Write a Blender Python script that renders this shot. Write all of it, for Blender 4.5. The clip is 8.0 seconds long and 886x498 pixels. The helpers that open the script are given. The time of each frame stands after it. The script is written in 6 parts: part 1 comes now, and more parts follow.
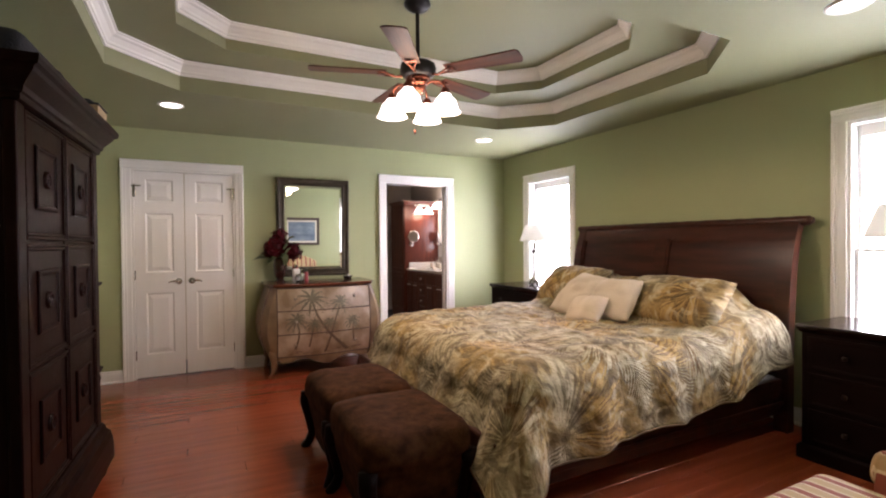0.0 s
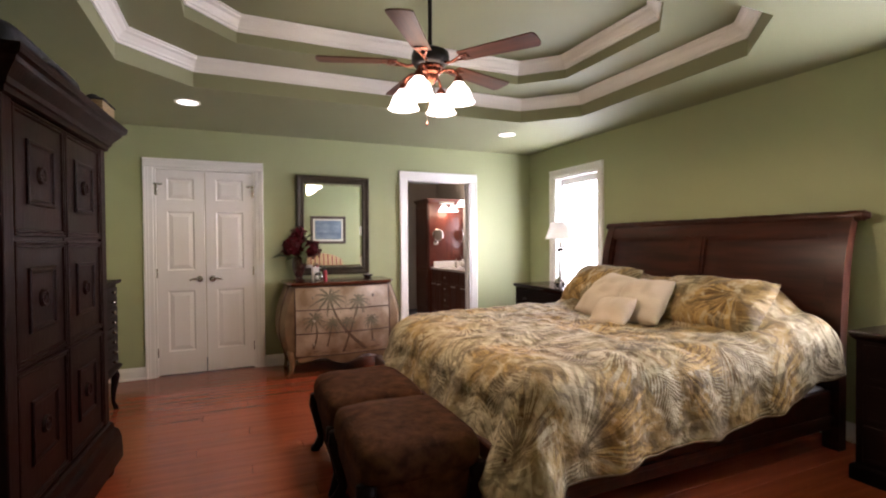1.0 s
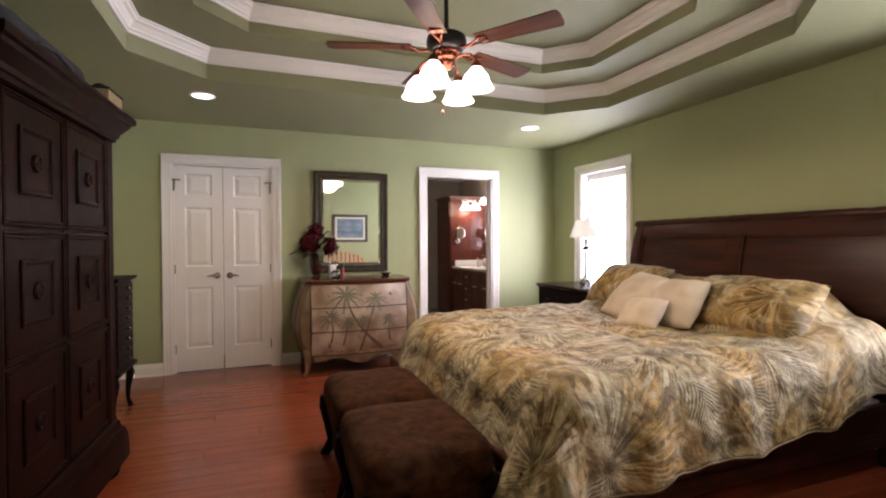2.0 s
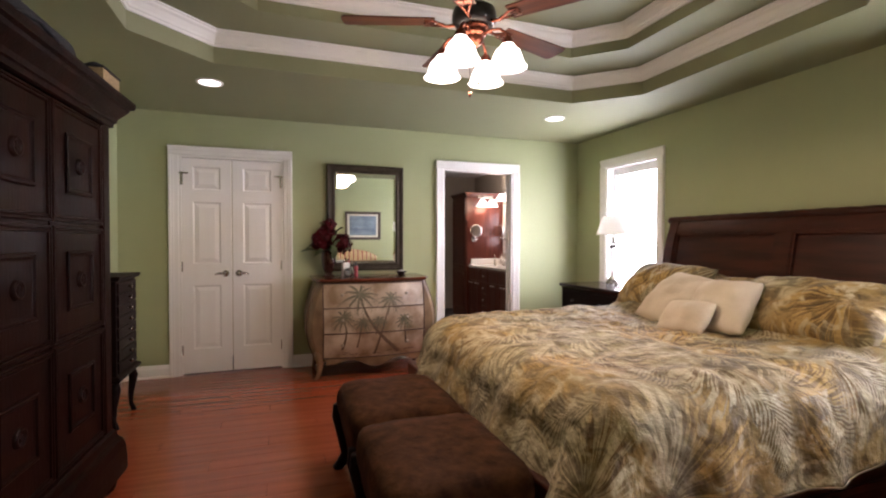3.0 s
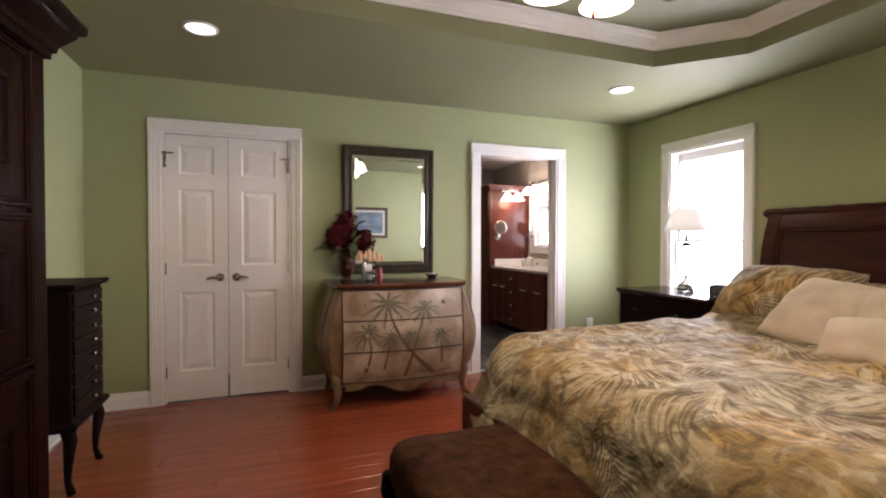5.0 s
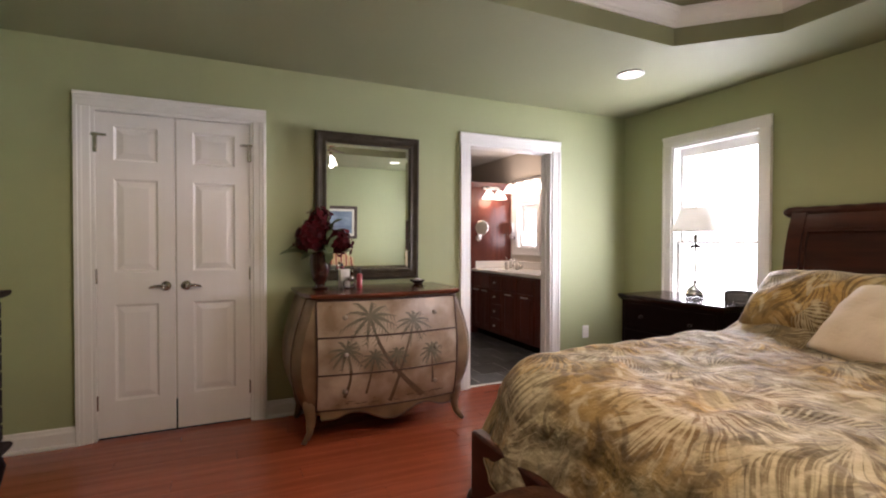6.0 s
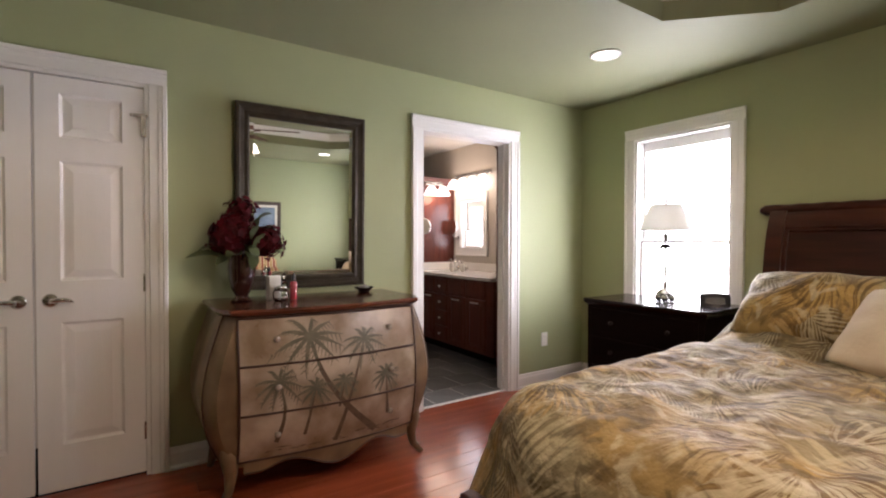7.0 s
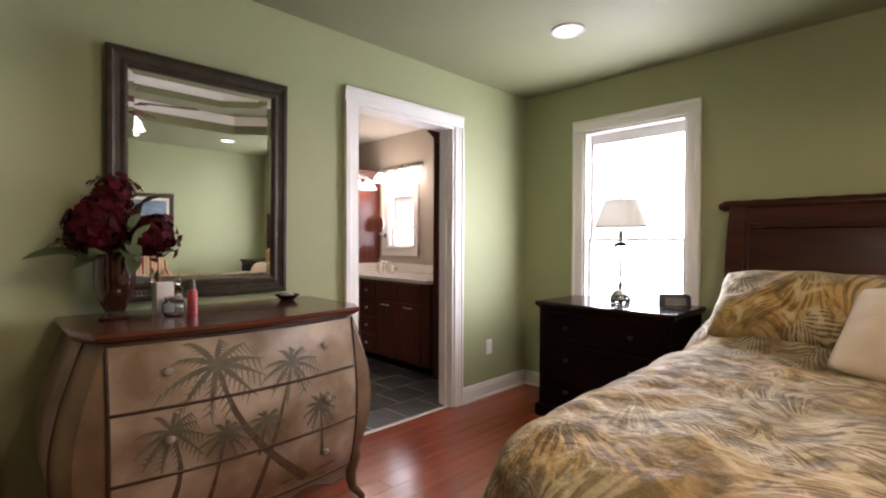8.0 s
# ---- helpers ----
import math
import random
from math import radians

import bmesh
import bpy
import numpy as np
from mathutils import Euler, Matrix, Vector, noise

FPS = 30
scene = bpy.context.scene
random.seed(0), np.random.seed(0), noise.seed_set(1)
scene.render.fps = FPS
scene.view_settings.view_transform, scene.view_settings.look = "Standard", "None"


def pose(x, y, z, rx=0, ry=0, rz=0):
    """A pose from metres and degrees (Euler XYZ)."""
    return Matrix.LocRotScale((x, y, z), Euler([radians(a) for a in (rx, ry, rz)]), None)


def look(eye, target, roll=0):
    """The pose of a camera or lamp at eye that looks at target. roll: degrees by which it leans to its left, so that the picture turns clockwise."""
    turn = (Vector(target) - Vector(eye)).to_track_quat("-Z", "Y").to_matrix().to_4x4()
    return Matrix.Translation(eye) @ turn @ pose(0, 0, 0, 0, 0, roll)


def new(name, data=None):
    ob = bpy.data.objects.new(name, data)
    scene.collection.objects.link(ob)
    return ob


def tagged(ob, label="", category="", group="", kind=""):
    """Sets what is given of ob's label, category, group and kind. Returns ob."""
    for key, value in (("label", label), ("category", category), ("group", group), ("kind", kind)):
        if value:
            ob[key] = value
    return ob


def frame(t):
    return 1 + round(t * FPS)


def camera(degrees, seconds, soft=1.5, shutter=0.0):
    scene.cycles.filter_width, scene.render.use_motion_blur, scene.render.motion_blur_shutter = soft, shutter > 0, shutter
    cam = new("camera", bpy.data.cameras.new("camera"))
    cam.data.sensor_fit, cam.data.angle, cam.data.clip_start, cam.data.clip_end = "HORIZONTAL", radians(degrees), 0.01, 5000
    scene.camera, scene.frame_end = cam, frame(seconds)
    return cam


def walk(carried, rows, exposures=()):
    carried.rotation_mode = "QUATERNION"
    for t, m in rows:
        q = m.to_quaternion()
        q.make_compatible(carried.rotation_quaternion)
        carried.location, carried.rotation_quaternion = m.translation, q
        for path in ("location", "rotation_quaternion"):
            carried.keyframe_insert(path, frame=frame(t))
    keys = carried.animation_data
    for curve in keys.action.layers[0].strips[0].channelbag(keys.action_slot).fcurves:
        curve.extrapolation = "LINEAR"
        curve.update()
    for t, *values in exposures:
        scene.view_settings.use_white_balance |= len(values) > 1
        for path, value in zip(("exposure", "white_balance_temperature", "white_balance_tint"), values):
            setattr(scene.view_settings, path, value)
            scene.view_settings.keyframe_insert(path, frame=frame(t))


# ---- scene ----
cam = camera(86.1, 8.0, 2.1)
PATH = [
    (0, (0.711, 0.225, 1.306), (1.632, 2.001, 1.28), -0.5),
    (0.5, (0.801, 0.272, 1.293), (1.642, 2.086, 1.268), -0.5),
    (1, (0.877, 0.316, 1.296), (1.679, 2.148, 1.267), -0.5),
    (1.5, (0.946, 0.362, 1.28), (1.696, 2.216, 1.255), -0.4),
    (3, (1.003, 0.707, 1.253), (1.665, 2.593, 1.22), -0.0),
    (3.5, (0.974, 0.891, 1.24), (1.633, 2.779, 1.208), 0.0),
    (4, (0.936, 1.119, 1.237), (1.598, 3.006, 1.203), 0.1),
    (4.5, (0.891, 1.365, 1.229), (1.562, 3.249, 1.196), 0.1),
    (6, (0.895, 2.136, 1.236), (1.729, 3.954, 1.204), 0.1),
    (6.5, (0.909, 2.423, 1.216), (1.877, 4.173, 1.192), 0.1),
    (7, (0.965, 2.713, 1.234), (2.077, 4.375, 1.202), 0.1),
    (7.5, (1.026, 2.981, 1.22), (2.279, 4.539, 1.195), 0.2),
    (8, (1.101, 3.223, 1.209), (2.502, 4.65, 1.182), 0.2),
]
walk(cam, [(t, look(eye, target, roll)) for t, eye, target, roll in PATH], exposures=((0.0, 0.12, 6150, 26), (4.5, -0.02, 6150, 26), (6.5, -0.14, 6150, 25), (8.0, -0.20, 6150, 23)))

# ---- sizes of the room ----
XW, XE, YS, YN, ZC = -0.33, 4.475, 0.36, 5.648, 2.44
T = 0.13
CLOSET = (0.155, 1.068, 2.05)
BATH = (2.74, 3.592, 2.053)
WIN_A = (4.34, 5.10, 0.55, 2.072)
WIN_B = (0.995, 1.755, 0.55, 2.072)
WIN_C = (7.19, 7.66, 1.14, 1.76)
BX0, BX1, BY0, BY1 = 1.55, 4.55, YN + T, 9.0

# ---- world and light ----
world = bpy.data.worlds.new("sky")
scene.world = world
world.use_nodes = True
wn = world.node_tree
sky = wn.nodes.new("ShaderNodeTexSky")
sky.sky_type, sky.sun_disc, sky.sun_elevation, sky.sun_rotation = "NISHITA", False, radians(48), radians(250)
wn.links.new(sky.outputs[0], wn.nodes["Background"].inputs[0])
wn.nodes["Background"].inputs[1].default_value = 0.15


def lamp(name, kind, m, energy, colour, size=None, size_y=None, spot=None, blend=0.6):
    data = bpy.data.lights.new(name, kind)
    data.energy, data.color = energy, colour
    if kind == "AREA":
        data.shape, data.size, data.size_y = "RECTANGLE", size, size_y
    elif kind == "SUN":
        data.angle = size
    else:
        data.shadow_soft_size = size
    if spot:
        data.spot_size, data.spot_blend = spot, blend
    ob = new(name, data)
    ob.matrix_world = m
    return ob


lamp("sun", "SUN", look((-6, -3, 9), (0, 0, 0)), 2.5, (1.0, 0.95, 0.88), radians(0.5))
DAY = (0.98, 0.985, 0.975)
for y0, y1, z0, z1 in (WIN_A, WIN_B):
    lamp("window_daylight", "AREA", look((XE + 0.12, (y0 + y1) / 2, (z0 + z1) / 2), (1.2, (y0 + y1) / 2, 1.40)), 66, DAY, y1 - y0 - 0.06, z1 - z0 - 0.06)
lamp("window_daylight", "AREA", look((4.62, 7.425, 1.45), (0, 7.425, 1.3)), 6, DAY, 0.5, 0.7)
WARM = (1.0, 0.75, 0.48)


# ---- materials ----
def material(name, rgb, rough=0.5, metal=0.0, other=None, scale=3.0, bump=0.0, bump_scale=60.0, grain=None, coat=0.0, spec=0.5, random_tone=0.0, island=0.0):
    """A surface with two scales of variation: broad blotches between rgb and other, fine grain in bump and roughness."""
    m = bpy.data.materials.new(name)
    m.use_nodes = True
    nt = m.node_tree
    N, L = nt.nodes, nt.links
    b = N["Principled BSDF"]
    b.inputs["Roughness"].default_value, b.inputs["Metallic"].default_value = rough, metal
    b.inputs["Coat Weight"].default_value, b.inputs["Specular IOR Level"].default_value = coat, spec
    b.inputs["Coat Roughness"].default_value = 0.12
    co = N.new("ShaderNodeTexCoord")
    mp = N.new("ShaderNodeMapping")
    L.new(co.outputs["Object"], mp.inputs[0])
    if grain:
        mp.inputs["Scale"].default_value = grain
    n1 = N.new("ShaderNodeTexNoise")
    n1.inputs["Scale"].default_value, n1.inputs["Detail"].default_value = scale, 4
    L.new(mp.outputs[0], n1.inputs["Vector"])
    ramp = N.new("ShaderNodeValToRGB")
    other = other or tuple(c * 0.88 for c in rgb)
    ramp.color_ramp.elements[0].position, ramp.color_ramp.elements[1].position = 0.33, 0.67
    ramp.color_ramp.elements[0].color, ramp.color_ramp.elements[1].color = (*other, 1), (*rgb, 1)
    L.new(n1.outputs["Fac"], ramp.inputs[0])
    out = ramp.outputs[0]
    if random_tone or island:
        src = N.new("ShaderNodeObjectInfo").outputs["Random"] if random_tone else N.new("ShaderNodeNewGeometry").outputs["Random Per Island"]
        amount = random_tone or island
        mr = N.new("ShaderNodeMapRange")
        mr.inputs["To Min"].default_value, mr.inputs["To Max"].default_value = 1 - amount, 1 + amount
        L.new(src, mr.inputs["Value"])
        hsv = N.new("ShaderNodeHueSaturation")
        L.new(mr.outputs[0], hsv.inputs["Value"])
        L.new(out, hsv.inputs["Color"])
        out = hsv.outputs[0]
    L.new(out, b.inputs["Base Color"])
    n2 = N.new("ShaderNodeTexNoise")
    n2.inputs["Scale"].default_value, n2.inputs["Detail"].default_value = bump_scale, 3
    L.new(mp.outputs[0], n2.inputs["Vector"])
    rr = N.new("ShaderNodeMapRange")
    rr.inputs["To Min"].default_value, rr.inputs["To Max"].default_value = max(0, rough - 0.07), min(1, rough + 0.07)
    L.new(n2.outputs["Fac"], rr.inputs["Value"])
    L.new(rr.outputs[0], b.inputs["Roughness"])
    if bump:
        bn = N.new("ShaderNodeBump")
        bn.inputs["Strength"].default_value, bn.inputs["Distance"].default_value = bump, 0.01
        L.new(n2.outputs["Fac"], bn.inputs["Height"])
        L.new(bn.outputs[0], b.inputs["Normal"])
    return m


def glow(name, rgb, strength):
    m = bpy.data.materials.new(name)
    m.use_nodes = True
    b = m.node_tree.nodes["Principled BSDF"]
    b.inputs["Base Color"].default_value = (*rgb, 1)
    b.inputs["Emission Color"].default_value, b.inputs["Emission Strength"].default_value = (*rgb, 1), strength
    return m


def glass(name, rgb=(1, 1, 1), rough=0.0, ior=1.45):
    m = bpy.data.materials.new(name)
    m.use_nodes = True
    b = m.node_tree.nodes["Principled BSDF"]
    b.inputs["Base Color"].default_value = (*rgb, 1)
    b.inputs["Transmission Weight"].default_value, b.inputs["Roughness"].default_value, b.inputs["IOR"].default_value = 1.0, rough, ior
    return m


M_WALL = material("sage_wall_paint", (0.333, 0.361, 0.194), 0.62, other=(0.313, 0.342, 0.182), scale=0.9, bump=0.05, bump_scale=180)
# same sage paint as the walls, its colour darkened for the dim ceiling light
M_CEIL = material("dimmed_sage_ceiling_paint", (0.225, 0.231, 0.126), 0.7, other=(0.21, 0.217, 0.118), scale=0.8, bump=0.05, bump_scale=160)
M_TRIM = material("white_trim_paint", (0.80, 0.79, 0.77), 0.38, other=(0.77, 0.76, 0.73), scale=2, bump=0.03, bump_scale=90)
M_DOOR = material("white_door_paint", (0.84, 0.82, 0.81), 0.42, other=(0.81, 0.79, 0.77), scale=2, bump=0.06, bump_scale=30, grain=(6, 6, 0.6))
M_BATHWALL = material("beige_wall_paint", (0.55, 0.50, 0.43), 0.6, scale=1, bump=0.05, bump_scale=150)
M_BATHCEIL = material("white_ceiling_paint", (0.72, 0.70, 0.66), 0.7, scale=1, bump=0.05, bump_scale=150)
M_FLOOR = material("red_cherry_floorboard", (0.325, 0.070, 0.028), 0.19, other=(0.24, 0.049, 0.019), scale=2.2, bump=0.03, bump_scale=24, grain=(0.6, 9, 9), coat=0.22, random_tone=0.05)
M_SUB = material("floor_joint", (0.05, 0.015, 0.008), 0.7)
M_SLATE = material("grey_slate_tile", (0.085, 0.09, 0.092), 0.42, other=(0.045, 0.05, 0.054), scale=7, bump=0.25, bump_scale=30, random_tone=0.3)
M_GROUT = material("pale_grout", (0.46, 0.45, 0.42), 0.85)
M_ARMOIRE = material("dark_walnut", (0.0105, 0.0026, 0.0016), 0.36, other=(0.0045, 0.0013, 0.0009), scale=3, bump=0.08, bump_scale=22, grain=(4, 4, 0.5), spec=0.045)
M_BED = material("dark_cherry", (0.062, 0.015, 0.0066), 0.32, other=(0.024, 0.0056, 0.0028), scale=3, bump=0.05, bump_scale=22, grain=(5, 0.6, 5), spec=0.3)
M_NIGHT = material("espresso_wood", (0.009, 0.0035, 0.0028), 0.5, other=(0.006, 0.0024, 0.002), scale=3, bump=0.05, bump_scale=22, grain=(4, 0.6, 4), spec=0.06)
M_NIGHTTOP = material("polished_espresso_top", (0.012, 0.005, 0.004), 0.2, other=(0.008, 0.0035, 0.003), scale=3, bump=0.03, bump_scale=22, grain=(4, 0.6, 4), spec=0.4)
M_BRASS = material("aged_bronze", (0.022, 0.014, 0.010), 0.55, 0.4, scale=20)
M_STEEL = material("brushed_nickel", (0.62, 0.60, 0.57), 0.25, 0.95, scale=20)
M_SATIN = material("satin_nickel", (0.80, 0.78, 0.74), 0.4, 0.5, scale=20)
M_BLACK = material("black_metal", (0.018, 0.016, 0.015), 0.32, 0.6, scale=12)
M_COPPER = material("antique_copper", (0.17, 0.055, 0.032), 0.28, 0.9, scale=14)
M_BACK = glow("bright_outdoors", (1.0, 1.0, 1.0), 2.2)


# ---- building helpers ----
def part(name, bm, mat, parent=None, label="", smooth=False, m=None, kind=""):
    me = bpy.data.meshes.new(name)
    bmesh.ops.recalc_face_normals(bm, faces=bm.faces)
    bm.to_mesh(me)
    bm.free()
    for mm in (mat if isinstance(mat, (list, tuple)) else [mat]):
        me.materials.append(mm)
    if smooth:
        me.shade_smooth()
        if smooth is not True:
            me.set_sharp_from_angle(angle=radians(smooth))
    ob = new(name, me)
    if parent:
        ob.parent = parent
    if m is not None:
        ob.matrix_basis = m
    return tagged(ob, label, kind=kind)


def thing(name, m, label, category, group="", kind=""):
    ob = new(name)
    ob.empty_display_size = 0.1
    ob.matrix_basis = m
    return tagged(ob, label, category, group, kind)


def box(bm, x0, x1, y0, y1, z0, z1, bevel=0.0, seg=2):
    r = bmesh.ops.create_cube(bm, size=1)
    vs = r["verts"]
    for v in vs:
        v.co = Vector(((x0 + x1) / 2 + v.co.x * (x1 - x0), (y0 + y1) / 2 + v.co.y * (y1 - y0), (z0 + z1) / 2 + v.co.z * (z1 - z0)))
    if bevel:
        es = {e for v in vs for e in v.link_edges}
        bmesh.ops.bevel(bm, geom=list(es), offset=bevel, segments=seg, affect="EDGES", profile=0.5)
    return bm


def B(*a, **k):
    return box(bmesh.new(), *a, **k)


def rings(bm, loops, close=True, cap=True):
    """Skin a list of vertex loops, each a list of points."""
    vl = [[bm.verts.new(p) for p in lp] for lp in loops]
    n = len(vl[0])
    for a, b in zip(vl, vl[1:]):
        for i in range(n if close else n - 1):
            j = (i + 1) % n
            try:
                bm.faces.new((a[i], a[j], b[j], b[i]))
            except ValueError:
                pass
    if cap and close:
        bm.faces.new(vl[0])
        bm.faces.new(list(reversed(vl[-1])))
    return bm


def lathe(bm, prof, seg=24, c=(0, 0, 0), axis="z", cap=True):
    loops = []
    for r, h in prof:
        lp = []
        for i in range(seg):
            a = 2 * math.pi * i / seg
            p = (r * math.cos(a), r * math.sin(a), h)
            if axis == "x":
                p = (p[2], p[0], p[1])
            elif axis == "y":
                p = (p[1], p[2], p[0])
            lp.append((p[0] + c[0], p[1] + c[1], p[2] + c[2]))
        loops.append(lp)
    return rings(bm, loops, True, cap)


def tube(bm, pts, rad, seg=8, cap=True):
    pts = [Vector(p) for p in pts]
    rad = rad if isinstance(rad, (list, tuple)) else [rad] * len(pts)
    loops, up = [], None
    for i, p in enumerate(pts):
        d = (pts[min(i + 1, len(pts) - 1)] - pts[max(i - 1, 0)]).normalized()
        if up is None:
            up = Vector((0, 0, 1)) if abs(d.z) < 0.9 else Vector((1, 0, 0))
        s = d.cross(up).normalized()
        up = s.cross(d).normalized()
        loops.append([p + rad[i] * (math.cos(2 * math.pi * k / seg) * s + math.sin(2 * math.pi * k / seg) * up) for k in range(seg)])
    return rings(bm, loops, True, cap)


def prism(bm, poly, axis, a0, a1):
    """Extrude a polygon of 2D points along an axis."""
    def p3(u, v, a):
        return {"x": (a, u, v), "y": (u, a, v), "z": (u, v, a)}[axis]
    return rings(bm, [[p3(u, v, a0) for u, v in poly], [p3(u, v, a1) for u, v in poly]])


def smooth01(a, b, x):
    """0 at a, 1 at b, eased between."""
    t = min(1, max(0, (x - a) / (b - a)))
    return t * t * (3 - 2 * t)


def octagon(x0, x1, y0, y1, c):
    return [(x0 + c, y0), (x1 - c, y0), (x1, y0 + c), (x1, y1 - c), (x1 - c, y1), (x0 + c, y1), (x0, y1 - c), (x0, y0 + c)]


def oct_in(o, d):
    x0, x1, y0, y1, c = o
    return octagon(x0 + d, x1 - d, y0 + d, y1 - d, c - d * (2 - math.sqrt(2)))


# ---- walls ----
def wall(name, axis, a0, a1, t0, t1, z0, z1, holes, mat, label):
    """A wall along an axis from a0 to a1, from t0 to t1 across, with holes (u0, u1, zlow, zhigh)."""
    bm = bmesh.new()
    us = sorted({a0, a1, *[h[0] for h in holes], *[h[1] for h in holes]})
    for u0, u1 in zip(us, us[1:]):
        mid = (u0 + u1) / 2
        spans, z = [], z0
        for h in sorted((h for h in holes if h[0] < mid < h[1]), key=lambda h: h[2]):
            if h[2] > z:
                spans.append((z, h[2]))
            z = h[3]
        spans.append((z, z1))
        for s0, s1 in spans:
            if axis == "x":
                box(bm, u0, u1, t0, t1, s0, s1)
            else:
                box(bm, t0, t1, u0, u1, s0, s1)
    bmesh.ops.remove_doubles(bm, verts=bm.verts, dist=0.0005)
    return part(name, bm, mat, None, label, kind="structure")


ZT = 2.97
wall("wall_north", "x", XW - T, XE + 0.15, YN, YN + T, 0, ZT, [(CLOSET[0], CLOSET[1], 0, CLOSET[2]), (BATH[0], BATH[1], 0, BATH[2])], M_WALL, "sage green painted wall with two doorways")
wall("wall_east", "y", YS - T, YN, XE, XE + 0.15, 0, ZT, [WIN_A, WIN_B], M_WALL, "sage green painted wall with two windows")
wall("wall_south", "x", 1.12, XE, YS - T, YS, 0, ZT, [], M_WALL, "sage green painted wall behind the armchair")
wall("wall_west", "y", -1.6, YN, XW - T, XW, 0, ZT, [], M_WALL, "sage green painted wall behind the armoire")
wall("wall_hall_east", "y", -1.6, YS - T, 1.12, 1.12 + T, 0, ZT, [], M_WALL, "sage green painted hall wall")
wall("wall_hall_south", "x", XW - T, 1.25, -1.73, -1.6, 0, ZT, [], M_WALL, "sage green painted hall wall")
wall("wall_bath_east", "y", YN + T, BY1, BX1, BX1 + 0.15, 0, ZT, [WIN_C], M_BATHWALL, "beige painted bathroom wall with a window")
wall("wall_bath_north", "x", BX0 - T, BX1 + 0.15, BY1, BY1 + T, 0, ZT, [], M_BATHWALL, "beige painted bathroom wall")
wall("wall_bath_west", "y", YN + T, BY1, BX0 - T, BX0, 0, ZT, [], M_BATHWALL, "beige painted bathroom wall")
wall("wall_closet_back", "x", XW, BX0 - T, YN + T + 0.6, YN + T + 0.7, 0, ZT, [], M_BATHWALL, "closet back wall")
bm = B(BX0 - T, BX1, YN + T, BY1, ZC, ZC + 0.1)
part("ceiling_bath", bm, M_BATHCEIL, None, "white bathroom ceiling", kind="structure")

# ceiling with its stepped octagonal tray
OCT1 = (0.214, 3.812, 1.87, 4.217, 0.40)
OCT2 = (0.214 + 0.405, 3.812 - 0.405, 1.87 + 0.42, 4.217 - 0.41, 0.285)
Z1, Z2 = 2.645, 2.815
bm = bmesh.new()
CX0, CX1, CY0, CY1 = XW, XE, YS, YN
o1, o2 = octagon(*OCT1), octagon(*OCT2)
rect = [(CX0, CY0), (CX1, CY0), (CX1, CY1), (CX0, CY1)]


def V3(p, z):
    return bm.verts.new((p[0], p[1], z))


for i in range(4):
    a, b_ = o1[2 * i], o1[2 * i + 1]
    bm.faces.new([V3(rect[i], ZC), V3(rect[(i + 1) % 4], ZC), V3(b_, ZC), V3(a, ZC)])
    bm.faces.new([V3(rect[(i + 1) % 4], ZC), V3(o1[(2 * i + 2) % 8], ZC), V3(b_, ZC)])
for i in range(8):
    j = (i + 1) % 8
    bm.faces.new([V3(o1[i], ZC), V3(o1[j], ZC), V3(o1[j], Z1), V3(o1[i], Z1)])
    bm.faces.new([V3(o1[i], Z1), V3(o1[j], Z1), V3(o2[j], Z1), V3(o2[i], Z1)])
    bm.faces.new([V3(o2[i], Z1), V3(o2[j], Z1), V3(o2[j], Z2), V3(o2[i], Z2)])
bm.faces.new([V3(p, Z2) for p in o2])
bmesh.ops.remove_doubles(bm, verts=bm.verts, dist=0.0005)
# unseen lid over the tray, added to keep outside light from leaking in
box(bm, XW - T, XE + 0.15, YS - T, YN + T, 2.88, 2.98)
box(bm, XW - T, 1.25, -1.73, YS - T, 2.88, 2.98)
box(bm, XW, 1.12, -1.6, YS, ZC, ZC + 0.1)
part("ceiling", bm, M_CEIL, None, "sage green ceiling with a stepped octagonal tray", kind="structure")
CROWN = [(0.0, -0.105), (0.012, -0.105), (0.014, -0.088), (0.022, -0.082), (0.026, -0.066), (0.045, -0.038), (0.062, -0.026), (0.066, -0.014), (0.078, -0.010), (0.078, -0.001)]
for o, z in ((OCT1, Z1), (OCT2, Z2)):
    bm = bmesh.new()
    rings(bm, [[(x, y, z + 0.92 * dz) for x, y in oct_in(o, d + 0.001)] for d, dz in CROWN], True, False)
    part("crown_trim", bm, M_TRIM, None, "white crown moulding round the ceiling tray", kind="structure")

# ---- floors ----
part("floor", box(B(XW - T, XE + 0.15, YS - T, YN + 0.03, -0.10, -0.012), XW - T, 1.25, -1.73, YS - T, -0.10, -0.012), M_SUB, None, "glossy red cherry plank floor", kind="structure")
part("floor_bath", B(BX0 - T, BX1 + 0.15, YN + 0.03, BY1 + T, -0.10, -0.003), M_GROUT, None, "grey slate tile bathroom floor", kind="structure")

# ---- trim: baseboards, casings ----
def baseboard(axis, a0, a1, face, sign):
    """Stepped baseboard with a shoe along a wall face; sign: the side of the room."""
    bm = bmesh.new()
    prof = [(0, 0), (0.026, 0), (0.026, 0.012), (0.016, 0.022), (0.016, 0.085), (0.011, 0.098), (0.009, 0.112), (0.004, 0.118), (0, 0.118)]
    poly = [(face + sign * u, v) for u, v in prof]
    prism(bm, poly, axis, a0, a1)
    return part("baseboard", bm, M_TRIM, None, "white painted baseboard", kind="structure")


